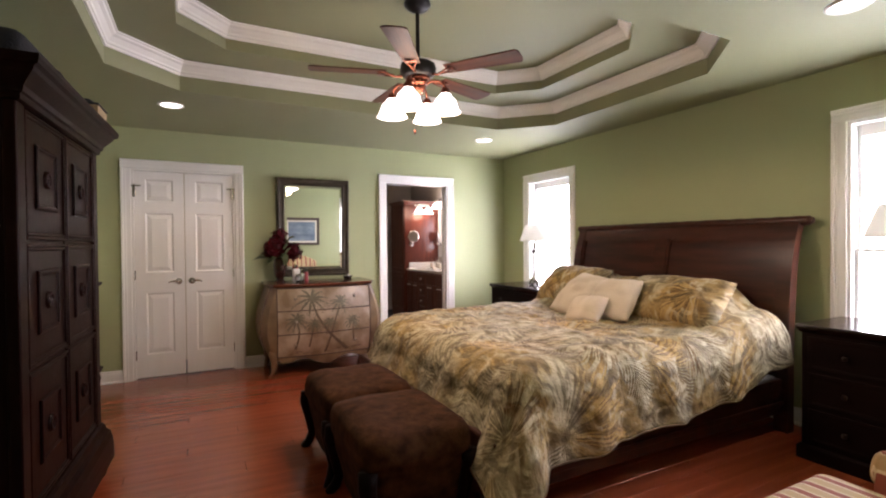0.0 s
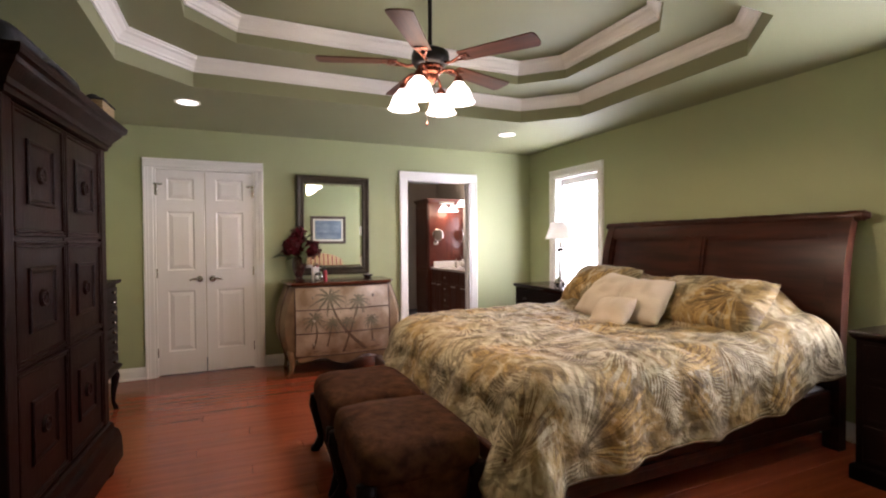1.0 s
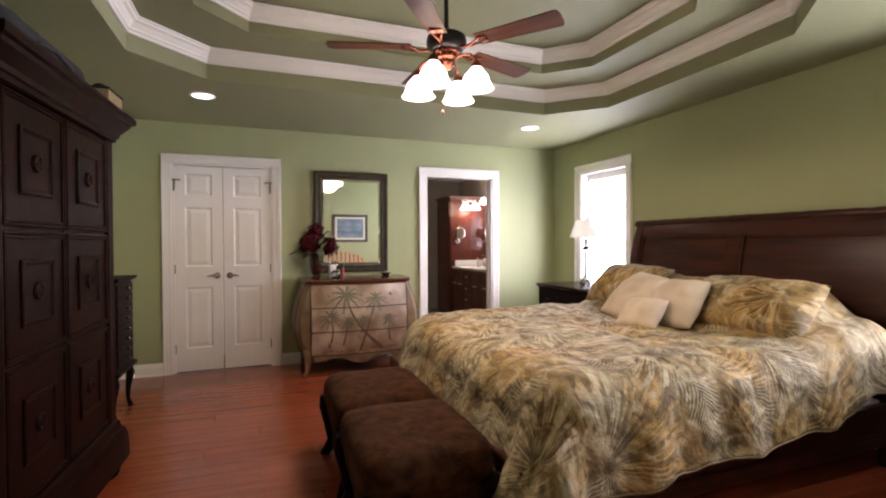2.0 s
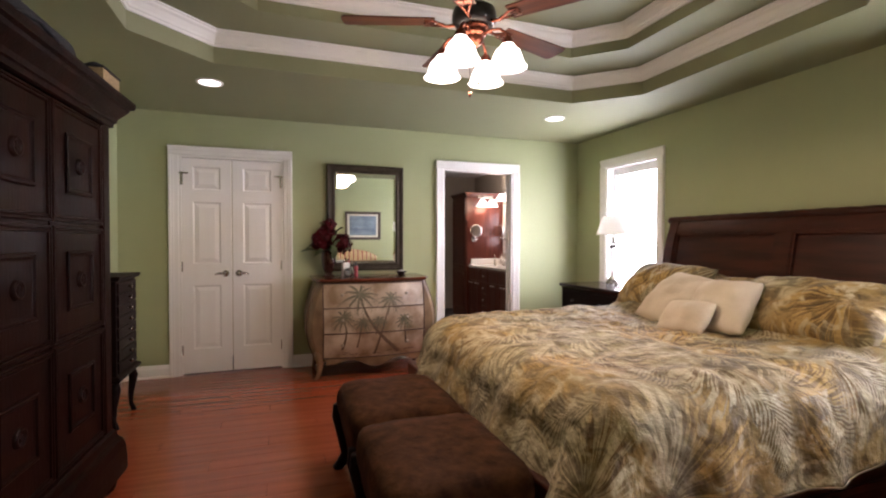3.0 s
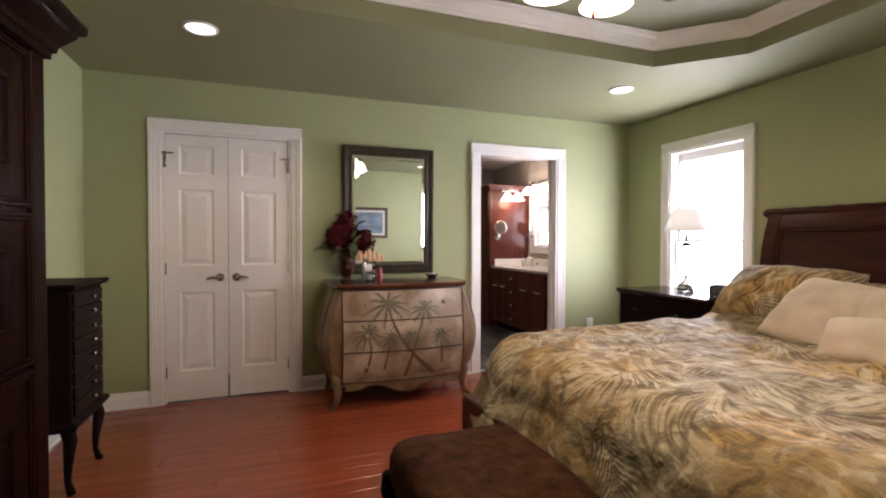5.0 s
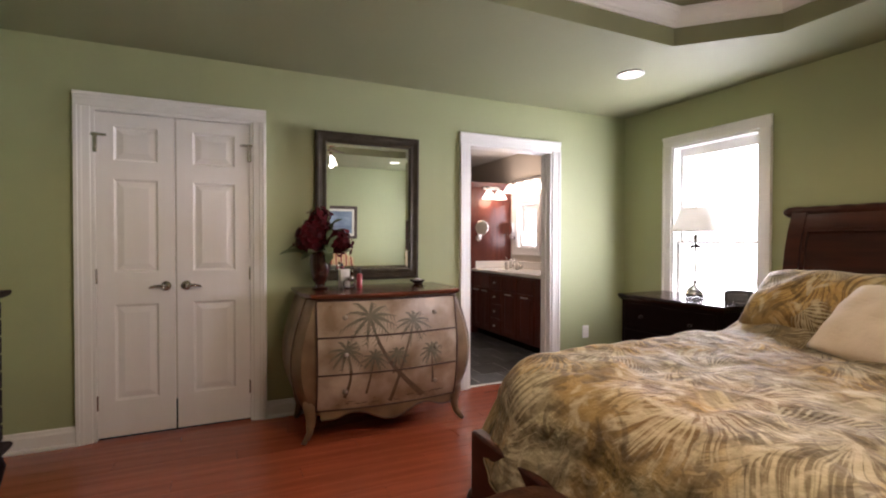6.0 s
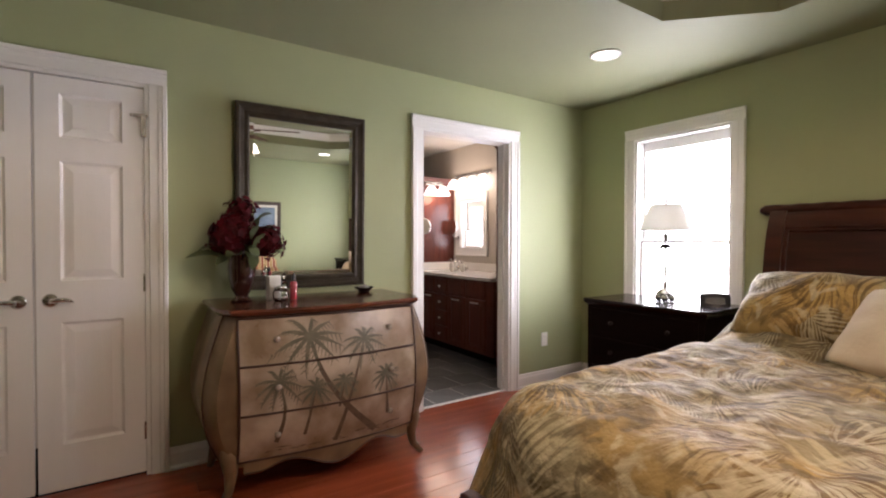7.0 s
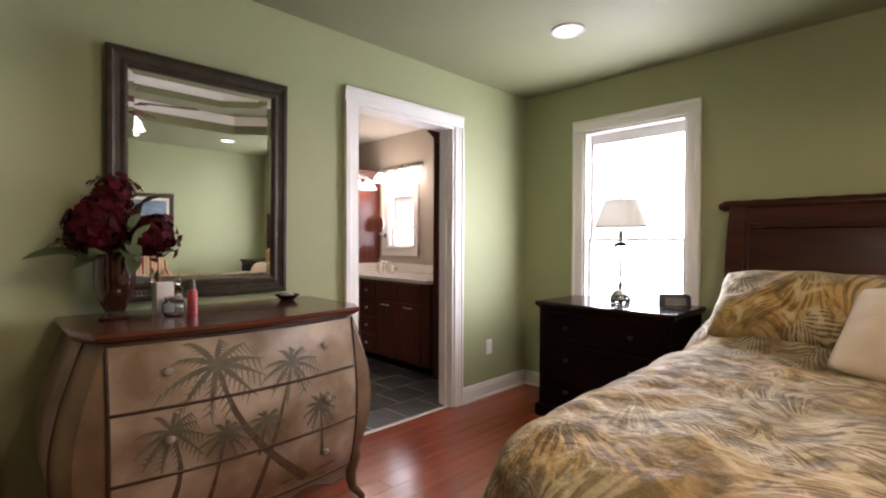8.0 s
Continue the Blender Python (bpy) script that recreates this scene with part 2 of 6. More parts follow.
W = 0.085
baseboard("x", XW, CLOSET[0] - W, YN, -1)
baseboard("x", CLOSET[1] + W, BATH[0] - W, YN, -1)
baseboard("x", BATH[1] + W, XE, YN, -1)
baseboard("y", YS, YN - 0.027, XE, -1)
baseboard("y", -1.6, YN - 0.027, XW, 1)
baseboard("x", 1.12, XE - 0.027, YS, 1)
baseboard("x", BX0, BATH[0] - W, YN + T, 1)
baseboard("x", BX0, 3.0, BY1, -1)


def casing_bar(bm, axis, a0, a1, u_in, u_out, face, sign):
    """One leg of a moulded casing; u runs across from the opening to the outer edge."""
    s = 1 if u_out > u_in else -1
    w = abs(u_out - u_in)
    prof = [(0, 0), (0, 0.010), (0.004, 0.014), (w * 0.45, 0.017), (w * 0.55, 0.020), (w * 0.72, 0.020), (w * 0.76, 0.026), (w - 0.003, 0.026), (w, 0.022), (w, 0)]
    lo = []
    for a, k in ((a0, 0), (a1, 1)):
        ring = []
        for u, d in prof:
            uu, dd = u_in + s * u, face + sign * d
            ring.append((a, uu, dd))
        lo.append(ring)
    def conv(p):
        a, u, d = p
        return {"zx": (u, d, a), "xz": (a, d, u), "zy": (d, u, a), "yz": (d, a, u)}[axis]
    return rings(bm, [[conv(p) for p in r] for r in lo])


def casing(name, wall_axis, u0, u1, z0, z1, face, sign, sill=False, label="white moulded door casing"):
    t = thing(name, pose(0, 0, 0), label, "trim", kind="structure")
    if wall_axis == "x":
        va, ha = "zx", "xz"
    else:
        va, ha = "zy", "yz"
    part("side_casing", casing_bar(bmesh.new(), va, z0 - (W if sill else 0), z1, u0, u0 - W, face, sign), M_TRIM, t)
    part("side_casing", casing_bar(bmesh.new(), va, z0 - (W if sill else 0), z1, u1, u1 + W, face, sign), M_TRIM, t)
    part("head_casing", casing_bar(bmesh.new(), ha, u0 - W, u1 + W, z1, z1 + W, face, sign), M_TRIM, t)
    if sill:
        part("sill_casing", casing_bar(bmesh.new(), ha, u0 - W, u1 + W, z0, z0 - W, face, sign), M_TRIM, t)
    return t


casing("door_casing", "x", CLOSET[0], CLOSET[1], 0, CLOSET[2], YN, -1)
casing("door_casing", "x", BATH[0], BATH[1], 0, BATH[2], YN, -1)
casing("door_casing", "x", BATH[0], BATH[1], 0, BATH[2], YN + T, 1)
# jambs
for (u0, u1, z1) in (CLOSET, BATH):
    t = thing("door_jamb", pose(0, 0, 0), "white painted door jamb", "jamb", kind="structure")
    part("side_jamb", B(u0, u0 + 0.018, YN - 0.004, YN + T + 0.004, 0, z1), M_TRIM, t)
    part("side_jamb", B(u1 - 0.018, u1, YN - 0.004, YN + T + 0.004, 0, z1), M_TRIM, t)
    part("head_jamb", B(u0 + 0.018, u1 - 0.018, YN - 0.004, YN + T + 0.004, z1 - 0.018, z1), M_TRIM, t)
    for s0, s1 in ((u0 + 0.018, u0 + 0.030), (u1 - 0.030, u1 - 0.018)):
        part("door_stop", B(s0, s1, YN + 0.055, YN + 0.085, 0, z1 - 0.018), M_TRIM, t)


# ---- windows ----
M_PANE = glass("window_glass", (1, 1, 1), 0.0, 1.3)


def window(name, face, y0, y1, z0, z1, label):
    """Double-hung window in an east wall whose inner face is at x = face."""
    t = thing(name, pose(0, 0, 0), label, "window", kind="structure")
    j = 0.02
    fx0, fx1 = face - 0.002, face + 0.152
    part("side_jamb", B(fx0, fx1, y0, y0 + j, z0, z1), M_TRIM, t)
    part("side_jamb", B(fx0, fx1, y1 - j, y1, z0, z1), M_TRIM, t)
    part("head_jamb", B(fx0, fx1, y0 + j, y1 - j, z1 - j, z1), M_TRIM, t)
    part("window_sill", B(face - 0.03, fx1, y0 + j, y1 - j, z0, z0 + j, bevel=0.004), M_TRIM, t)
    zm = (z0 + z1) / 2 - 0.09
    for nm, xa, a, b in (("lower_sash", face + 0.05, z0 + j, zm + 0.02), ("upper_sash", face + 0.09, zm, z1 - j)):
        s = part(nm, B(xa, xa + 0.035, y0 + j, y0 + j + 0.022, a, b, bevel=0.003), M_TRIM, t)
        part("stile", B(xa, xa + 0.035, y1 - j - 0.022, y1 - j, a, b, bevel=0.003), M_TRIM, s)
        part("rail", B(xa + 0.001, xa + 0.034, y0 + j + 0.022, y1 - j - 0.022, a, a + 0.026), M_TRIM, s)
        part("rail", B(xa + 0.001, xa + 0.034, y0 + j + 0.022, y1 - j - 0.022, b - (0.075 if nm == "upper_sash" else 0.016), b), M_TRIM, s)
        p = part("pane", B(xa + 0.015, xa + 0.019, y0 + j + 0.015, y1 - j - 0.015, a + 0.02, b - 0.012), M_PANE, s)
        p.visible_shadow = False
    return t


window("window_1", XE, *WIN_A, "white double-hung window, bright daylight outside")
window("window_2", XE, *WIN_B, "white double-hung window beside the bed, bright daylight")
window("window_3", BX1, *WIN_C, "small white bathroom window over the vanity")
casing("window_casing", "y", WIN_A[0], WIN_A[1], WIN_A[2], WIN_A[3], XE, -1, True, "white moulded window casing")
casing("window_casing", "y", WIN_B[0], WIN_B[1], WIN_B[2], WIN_B[3], XE, -1, True, "white moulded window casing")
casing("window_casing", "y", WIN_C[0], WIN_C[1], WIN_C[2], WIN_C[3], BX1, -1, True, "white moulded bathroom window casing")
part("backdrop", B(6.6, 6.62, -4, 12, -1, 5), M_BACK, None, "white overexposed daylight outdoors", kind="structure")
part("ground", B(XE + 0.16, 40, -40, 60, -0.6, -0.5), material("pale_lawn", (0.3, 0.33, 0.2), 0.9), None, "pale ground outside the windows", kind="structure")

# ---- closet doors ----
def closet_door(name, x0, x1, lever_side):
    """Six-panel style leaf (one column of three raised panels) with lever, hinges and a top latch."""
    t = thing(name, pose(x0, YN + 0.008, 0.016), "white three-panel closet door, closed, with nickel lever", "door", "closet doors", "structure")
    w, h, d = x1 - x0, 2.01, 0.034
    bm = bmesh.new()
    st = 0.092
    zs = [(0.0, 0.222), (0.82, 1.024), (1.604, 1.718), (1.932, h)]
    box(bm, 0, st, 0, d, 0, h)
    box(bm, w - st, w, 0, d, 0, h)
    for z0, z1 in zs:
        box(bm, st, w - st, 0, d, z0, z1)
    part("door_leaf", bm, M_DOOR, t)
    for (a, b), (c, e) in zip(zs, zs[1:]):
        bm = bmesh.new()
        z0, z1, xa, xb = b, c, st, w - st
        g = 0.028
        loops = []
        for inset, dep in ((0, 0.0), (0.004, 0.006), (0.012, 0.014), (0.018, 0.014), (g + 0.02, 0.006), (g + 0.024, 0.005)):
            loops.append([(xa + inset, dep, z0 + inset), (xb - inset, dep, z0 + inset), (xb - inset, dep, z1 - inset), (xa + inset, dep, z1 - inset)])
        rings(bm, loops, True, False)
        bm.faces.new([bm.verts.new(p) for p in loops[-1]])
        bmesh.ops.remove_doubles(bm, verts=bm.verts, dist=0.0004)
        part("raised_panel", bm, M_DOOR, t)
    hx = w - 0.052 if lever_side > 0 else 0.052
    dirx = -1 if lever_side > 0 else 1
    bm = lathe(bmesh.new(), [(0.0, 0.0), (0.031, 0.0), (0.032, -0.006), (0.026, -0.012), (0.012, -0.014), (0.010, -0.04), (0.0, -0.042)], 20, (hx, 0, 0.93), "y", False)
    hd = part("door_handle", bm, M_STEEL, t, "nickel lever handle", 35)
    bm = tube(bmesh.new(), [(hx, -0.04, 0.93), (hx + dirx * 0.02, -0.046, 0.932), (hx + dirx * 0.05, -0.046, 0.934), (hx + dirx * 0.076, -0.042, 0.929), (hx + dirx * 0.090, -0.036, 0.920)], [0.012, 0.012, 0.011, 0.009, 0.005], 10)
    part("lever", bm, M_STEEL, hd, "", True)
    ex = 0.0 if lever_side > 0 else w
    for z in (0.22, 1.0):
        part("hinge", lathe(bmesh.new(), [(0.0, z - 0.045), (0.0065, z - 0.045), (0.0065, z + 0.045), (0.0, z + 0.045)], 10, (ex, -0.004, 0), "z", False), M_STEEL, t)
    bm = box(bmesh.new(), ex - 0.012, ex + 0.012, -0.016, -0.002, 1.76, 1.88, bevel=0.003)
    box(bm, ex + (-0.06 if ex > 0 else -0.02), ex + (0.02 if ex > 0 else 0.06), -0.022, -0.014, 1.86, 1.875, bevel=0.002)
    part("top_latch", bm, M_STEEL, t, "small nickel flip latch")
    return t


cm = 0.603
closet_door("closet_door", CLOSET[0] + 0.021, cm - 0.0065, 1)
closet_door("closet_door", cm + 0.0065, CLOSET[1] - 0.021, -1)

# ---- ceiling downlights ----
M_CAN = glow("downlight_lens", (1.0, 0.93, 0.82), 5.0)


def downlight(x, y):
    t = thing("recessed_downlight", pose(x, y, ZC), "round white recessed ceiling downlight, lit", "light", "ceiling downlights")
    bm = lathe(bmesh.new(), [(0.074, -0.001), (0.095, -0.001), (0.096, -0.006), (0.088, -0.011), (0.078, -0.009), (0.074, -0.001)], 32, cap=False)
    part("trim_ring", bm, M_TRIM, t, "", 40)
    part("lens", lathe(bmesh.new(), [(0.001, -0.004), (0.05, -0.005), (0.077, -0.003)], 32, cap=False), M_CAN, t, "glowing lens", True)
    return t


for x, y in ((0.54, 4.64), (3.545, 4.69), (3.52, 1.363), (0.54, 1.363)):
    downlight(x, y)
    lamp("downlight_lamp", "SPOT", look((x, y, ZC - 0.02), (x, y, 0)), 6.5, WARM, 0.06, None, radians(125))

# ---- ceiling fan ----
M_BLADE = material("walnut_fan_blade", (0.10, 0.031, 0.014), 0.42, other=(0.05, 0.015, 0.007), scale=4, bump=0.03, bump_scale=20, grain=(0.5, 6, 6), spec=0.25)
M_SHADE = glow("frosted_shade_glass", (1.0, 0.93, 0.82), 4.5)


def ceiling_fan(x, y):
    t = thing("ceiling_fan", pose(x, y, Z2), "five-blade walnut ceiling fan with four lit glass shades", "fan")
    part("canopy", lathe(bmesh.new(), [(0.0, 0), (0.082, 0), (0.086, -0.012), (0.080, -0.028), (0.055, -0.048), (0.024, -0.064), (0.0, -0.066)], 28, cap=False), M_BLACK, t, "black ceiling canopy", 50)
    part("down_rod", lathe(bmesh.new(), [(0.013, -0.07), (0.013, -0.37)], 14), M_BLACK, t, "", 50)
    zb = -0.452
    part("motor_housing", lathe(bmesh.new(), [(0.0, -0.350), (0.03, -0.352), (0.045, -0.365), (0.085, -0.375), (0.108, -0.390), (0.114, -0.415), (0.112, -0.445), (0.095, -0.465), (0.082, -0.472), (0.0, -0.473)], 36, cap=False), M_BLACK, t, "black motor housing", 40)
    part("light_hub", lathe(bmesh.new(), [(0.0, -0.472), (0.078, -0.473), (0.08, -0.485), (0.062, -0.490), (0.064, -0.512), (0.05, -0.522), (0.045, -0.550), (0.03, -0.565), (0.012, -0.575), (0.0, -0.578)], 32, cap=False), M_COPPER, t, "copper light hub", 40)
    for k in range(5):
        a = math.radians(19 + 72 * k)
        m = pose(0, 0, 0, 0, 0, math.degrees(a))
        arm = bmesh.new()
        tube(arm, [(0.10, 0, zb - 0.01), (0.14, 0.0, zb - 0.016), (0.18, 0.012, zb - 0.008), (0.215, 0.03, zb)], [0.009, 0.008, 0.007, 0.006], 8)
        tube(arm, [(0.14, 0.0, zb - 0.016), (0.18, -0.012, zb - 0.008), (0.215, -0.03, zb)], [0.008, 0.007, 0.006], 8)
        box(arm, 0.205, 0.255, -0.036, 0.036, zb - 0.006, zb + 0.0, bevel=0.002)
        bl = bmesh.new()
        out = []
        for i in range(9):
            s = i / 8
            out.append((0.20 + 0.45 * s, 0.052 + 0.018 * s))
        rim = [(xx, -w) for xx, w in out] + [(0.662, -0.055), (0.668, -0.03), (0.668, 0.03), (0.662, 0.055)] + [(xx, w) for xx, w in reversed(out)]
        rings(bl, [[(px, py, zb + 0.003 - py * 0.13) for px, py in rim], [(px, py, zb + 0.010 - py * 0.13) for px, py in rim]])
        b = part("blade", bl, M_BLADE, t, "", False, m)
        part("blade_bracket", arm, M_COPPER, b, "copper blade bracket", 40)
    for k in range(4):
        a = math.radians(46 + 90 * k)
        ca, sa = math.cos(a), math.sin(a)
        pts = [(0.045, -0.515), (0.095, -0.500), (0.14, -0.505), (0.168, -0.530), (0.176, -0.560)]
        arm = part("light_arm", tube(bmesh.new(), [(r * ca, r * sa, z) for r, z in pts], [0.008, 0.007, 0.007, 0.008, 0.011], 10), M_COPPER, t, "curved copper light arm", True)
        c = (0.178 * ca, 0.178 * sa, 0)
        part("socket_cup", lathe(bmesh.new(), [(0.0, -0.553), (0.02, -0.553), (0.028, -0.570), (0.029, -0.590), (0.0, -0.592)], 20, c, cap=False), M_COPPER, arm, "", 40)
        sh = part("glass_shade", lathe(bmesh.new(), [(0.030, -0.588), (0.040, -0.604), (0.060, -0.624), (0.071, -0.648), (0.077, -0.672), (0.088, -0.694), (0.096, -0.702), (0.089, -0.699), (0.072, -0.674), (0.065, -0.648), (0.053, -0.626), (0.030, -0.608)], 28, c, cap=False), M_SHADE, arm, "glowing frosted bell shade", True)
        sh.visible_shadow = False
        lamp("fan_bulb", "SPOT", look((x + c[0], y + c[1], Z2 - 0.68), (x + c[0], y + c[1], 0)), 13, WARM, 0.05, None, radians(179), 0.2)
    lamp("shade_glow", "POINT", pose(x, y, Z2 - 0.66), 11, WARM, 0.16)
    for dx, dy, ln in ((0.02, -0.015, 0.17), (-0.015, 0.02, 0.22)):
        ch = part("pull_chain", tube(bmesh.new(), [(dx, dy, -0.57), (dx, dy, -0.57 - ln)], 0.0018, 6), M_BRASS, t)
        part("pull_knob", lathe(bmesh.new(), [(0.0, 0), (0.006, -0.004), (0.008, -0.018), (0.005, -0.03), (0.0, -0.032)], 12, (dx, dy, -0.57 - ln), cap=False), M_COPPER, ch, "", True)
    return t


ceiling_fan(1.96, 2.955)


# ---- armoire ----
ARM_POSE = pose(0.2, 3.52, 0, 0, 0, -3.0) @ pose(-0.2, -3.43, 0)


def armoire():
    XF, Y0, Y1 = 0.20, 2.31, 3.43
    xb = -0.21
    t = thing("armoire", ARM_POSE, "tall dark walnut armoire with carved square panels", "armoire")
    part("carcass", B(xb, XF - 0.025, Y0, Y1, 0.10, 1.86, bevel=0.004), M_ARMOIRE, t)
    for y0, y1 in ((Y0 - 0.004, Y0 + 0.075), (Y1 - 0.075, Y1 + 0.004)):
        part("corner_post", B(XF - 0.03, XF + 0.012, y0, y1, 0.10, 1.86, bevel=0.008, seg=3), M_ARMOIRE, t)
    # plinth and cornice step outwards
    for nm, prof in (("plinth", [(0.0, 0.30), (0.012, 0.29), (0.018, 0.26), (0.035, 0.24), (0.045, 0.20), (0.05, 0.13), (0.05, 0.075)]),
                     ("cornice", [(0.0, 1.82), (0.014, 1.825), (0.016, 1.845), (0.026, 1.85), (0.030, 1.87), (0.05, 1.895), (0.066, 1.915), (0.072, 1.93), (0.088, 1.937), (0.092, 1.955), (0.092, 1.968)])):
        bm = bmesh.new()
        rings(bm, [[(xb, Y0 - d, z), (XF + 0.012 + d, Y0 - d, z), (XF + 0.012 + d, Y1 + d, z), (xb, Y1 + d, z)] for d, z in prof])
        part(nm, bm, M_ARMOIRE, t)
    bm = bmesh.new()
    n = 34
    for i in range(n):
        y = Y0 + 0.02 + (Y1 - Y0 - 0.04) * i / (n - 1)
        box(bm, XF + 0.024, XF + 0.036, y - 0.012, y + 0.012, 1.848, 1.868, bevel=0.004, seg=1)
    part("dentil_carving", bm, M_ARMOIRE, t, "row of small carved blocks")
    ym = (Y0 + Y1) / 2
    rows = ((0.31, 0.83), (0.845, 1.315), (1.33, 1.815))
    for y0, y1 in ((Y0 + 0.08, ym - 0.006), (ym + 0.006, Y1 - 0.08)):
        d = part("door", B(XF - 0.022, XF - 0.004, y0, y1, 0.305, 1.82), M_ARMOIRE, t, "carved panelled door")
        for z0, z1 in rows:
            bm = bmesh.new()
            loops = []
            for ins, dep in ((0, -0.006), (0, 0.006), (0.004, 0.011), (0.010, 0.011), (0.014, 0.005), (0.018, 0.009), (0.024, 0.009), (0.028, 0.002), (0.034, 0.002)):
                loops.append([(XF + dep, y0 + ins, z0 + ins), (XF + dep, y1 - ins, z0 + ins), (XF + dep, y1 - ins, z1 - ins), (XF + dep, y0 + ins, z1 - ins)])
            rings(bm, loops, True, False)
            bm.faces.new([bm.verts.new(p) for p in loops[-1]])
            bmesh.ops.remove_doubles(bm, verts=bm.verts, dist=0.0004)
            pn = part("door_panel", bm, M_ARMOIRE, d)
            cy, cz, hw, hh = (y0 + y1) / 2, (z0 + z1) / 2 + 0.005, 0.118, 0.122
            bm = bmesh.new()
            loops = []
            for ins, dep in ((-0.004, 0.001), (-0.003, 0.009), (0.002, 0.013), (0.010, 0.013), (0.016, 0.006), (0.024, 0.004)):
                loops.append([(XF + dep, cy - hw + ins, cz - hh + ins), (XF + dep, cy + hw - ins, cz - hh + ins), (XF + dep, cy + hw - ins, cz + hh - ins), (XF + dep, cy - hw + ins, cz + hh - ins)])
            rings(bm, loops, True, False)
            bm.faces.new([bm.verts.new(p) for p in loops[-1]])
            bmesh.ops.remove_doubles(bm, verts=bm.verts, dist=0.0004)
            part("square_moulding", bm, M_ARMOIRE, pn)
            ring = [(0.0, 0.012), (0.008, 0.016), (0.014, 0.012), (0.019, 0.007), (0.024, 0.016), (0.033, 0.017), (0.038, 0.003)]
            part("rosette", lathe(bmesh.new(), ring, 28, (XF, cy, cz), "x", False), M_ARMOIRE, pn, "carved round rosette", True)
    for y in (Y0 + 0.06, Y1 - 0.06):
        part("bun_foot", lathe(bmesh.new(), [(0.0, 0.0), (0.03, 0.0), (0.052, 0.02), (0.056, 0.045), (0.045, 0.07), (0.03, 0.08), (0.0, 0.08)], 20, (XF - 0.01, y, 0), cap=False), M_ARMOIRE, t, "", True)
        part("bun_foot", lathe(bmesh.new(), [(0.0, 0.0), (0.03, 0.0), (0.052, 0.02), (0.056, 0.045), (0.045, 0.07), (0.03, 0.08), (0.0, 0.08)], 20, (xb + 0.07, y, 0), cap=False), M_ARMOIRE, t, "", True)


armoire()
M_BAG = material("black_fabric", (0.012, 0.012, 0.015), 0.85, scale=20, bump=0.3, bump_scale=120)
ARMTOP = 1.969


def soft_box(bm, x0, x1, y0, y1, z0, z1, r, amp=0.01, seed=0):
    box(bm, x0, x1, y0, y1, z0, z1, bevel=r, seg=4)
    for v in bm.verts:
        v.co += Vector(noise.noise_vector(v.co * 5 + Vector((seed, 0, 0)))) * amp
    return bm


t = thing("duffel_bag", ARM_POSE @ pose(0.08, 2.80, ARMTOP), "black fabric bag lying on the armoire", "bag")
part("bag_body", soft_box(bmesh.new(), -0.21, 0.12, -0.36, 0.36, 0.012, 0.165, 0.06, 0.012, 3), M_BAG, t, "", True)
part("strap", tube(bmesh.new(), [(0.125, -0.2, 0.05), (0.13, -0.12, 0.09), (0.128, 0.0, 0.105), (0.13, 0.12, 0.085), (0.125, 0.18, 0.04)], 0.010, 8), M_BAG, t, "", True)
t = thing("picture_frame", ARM_POSE @ pose(0.15, 3.26, ARMTOP + 0.001), "small stack of gilt-edged frames on the armoire", "frame")
M_GILT = material("gilt_paper_edges", (0.40, 0.29, 0.15), 0.45, other=(0.16, 0.10, 0.05), scale=40, grain=(1, 1, 8))
part("page_block", B(-0.16, 0.12, -0.06, 0.14, 0.0, 0.08, bevel=0.003), M_GILT, t)
part("cover", B(-0.165, 0.125, -0.065, 0.145, 0.08, 0.09, bevel=0.002), M_BAG, t)
t = thing("small_ornament", ARM_POSE @ pose(0.2, 3.3, ARMTOP + 0.0915), "small black ornament lying on the frames", "ornament")
part("ornament_body", lathe(bmesh.new(), [(0.0, 0.0), (0.028, 0.0), (0.036, 0.014), (0.03, 0.03), (0.012, 0.04), (0.0, 0.042)], 18, cap=False), M_BAG, t, "", True)


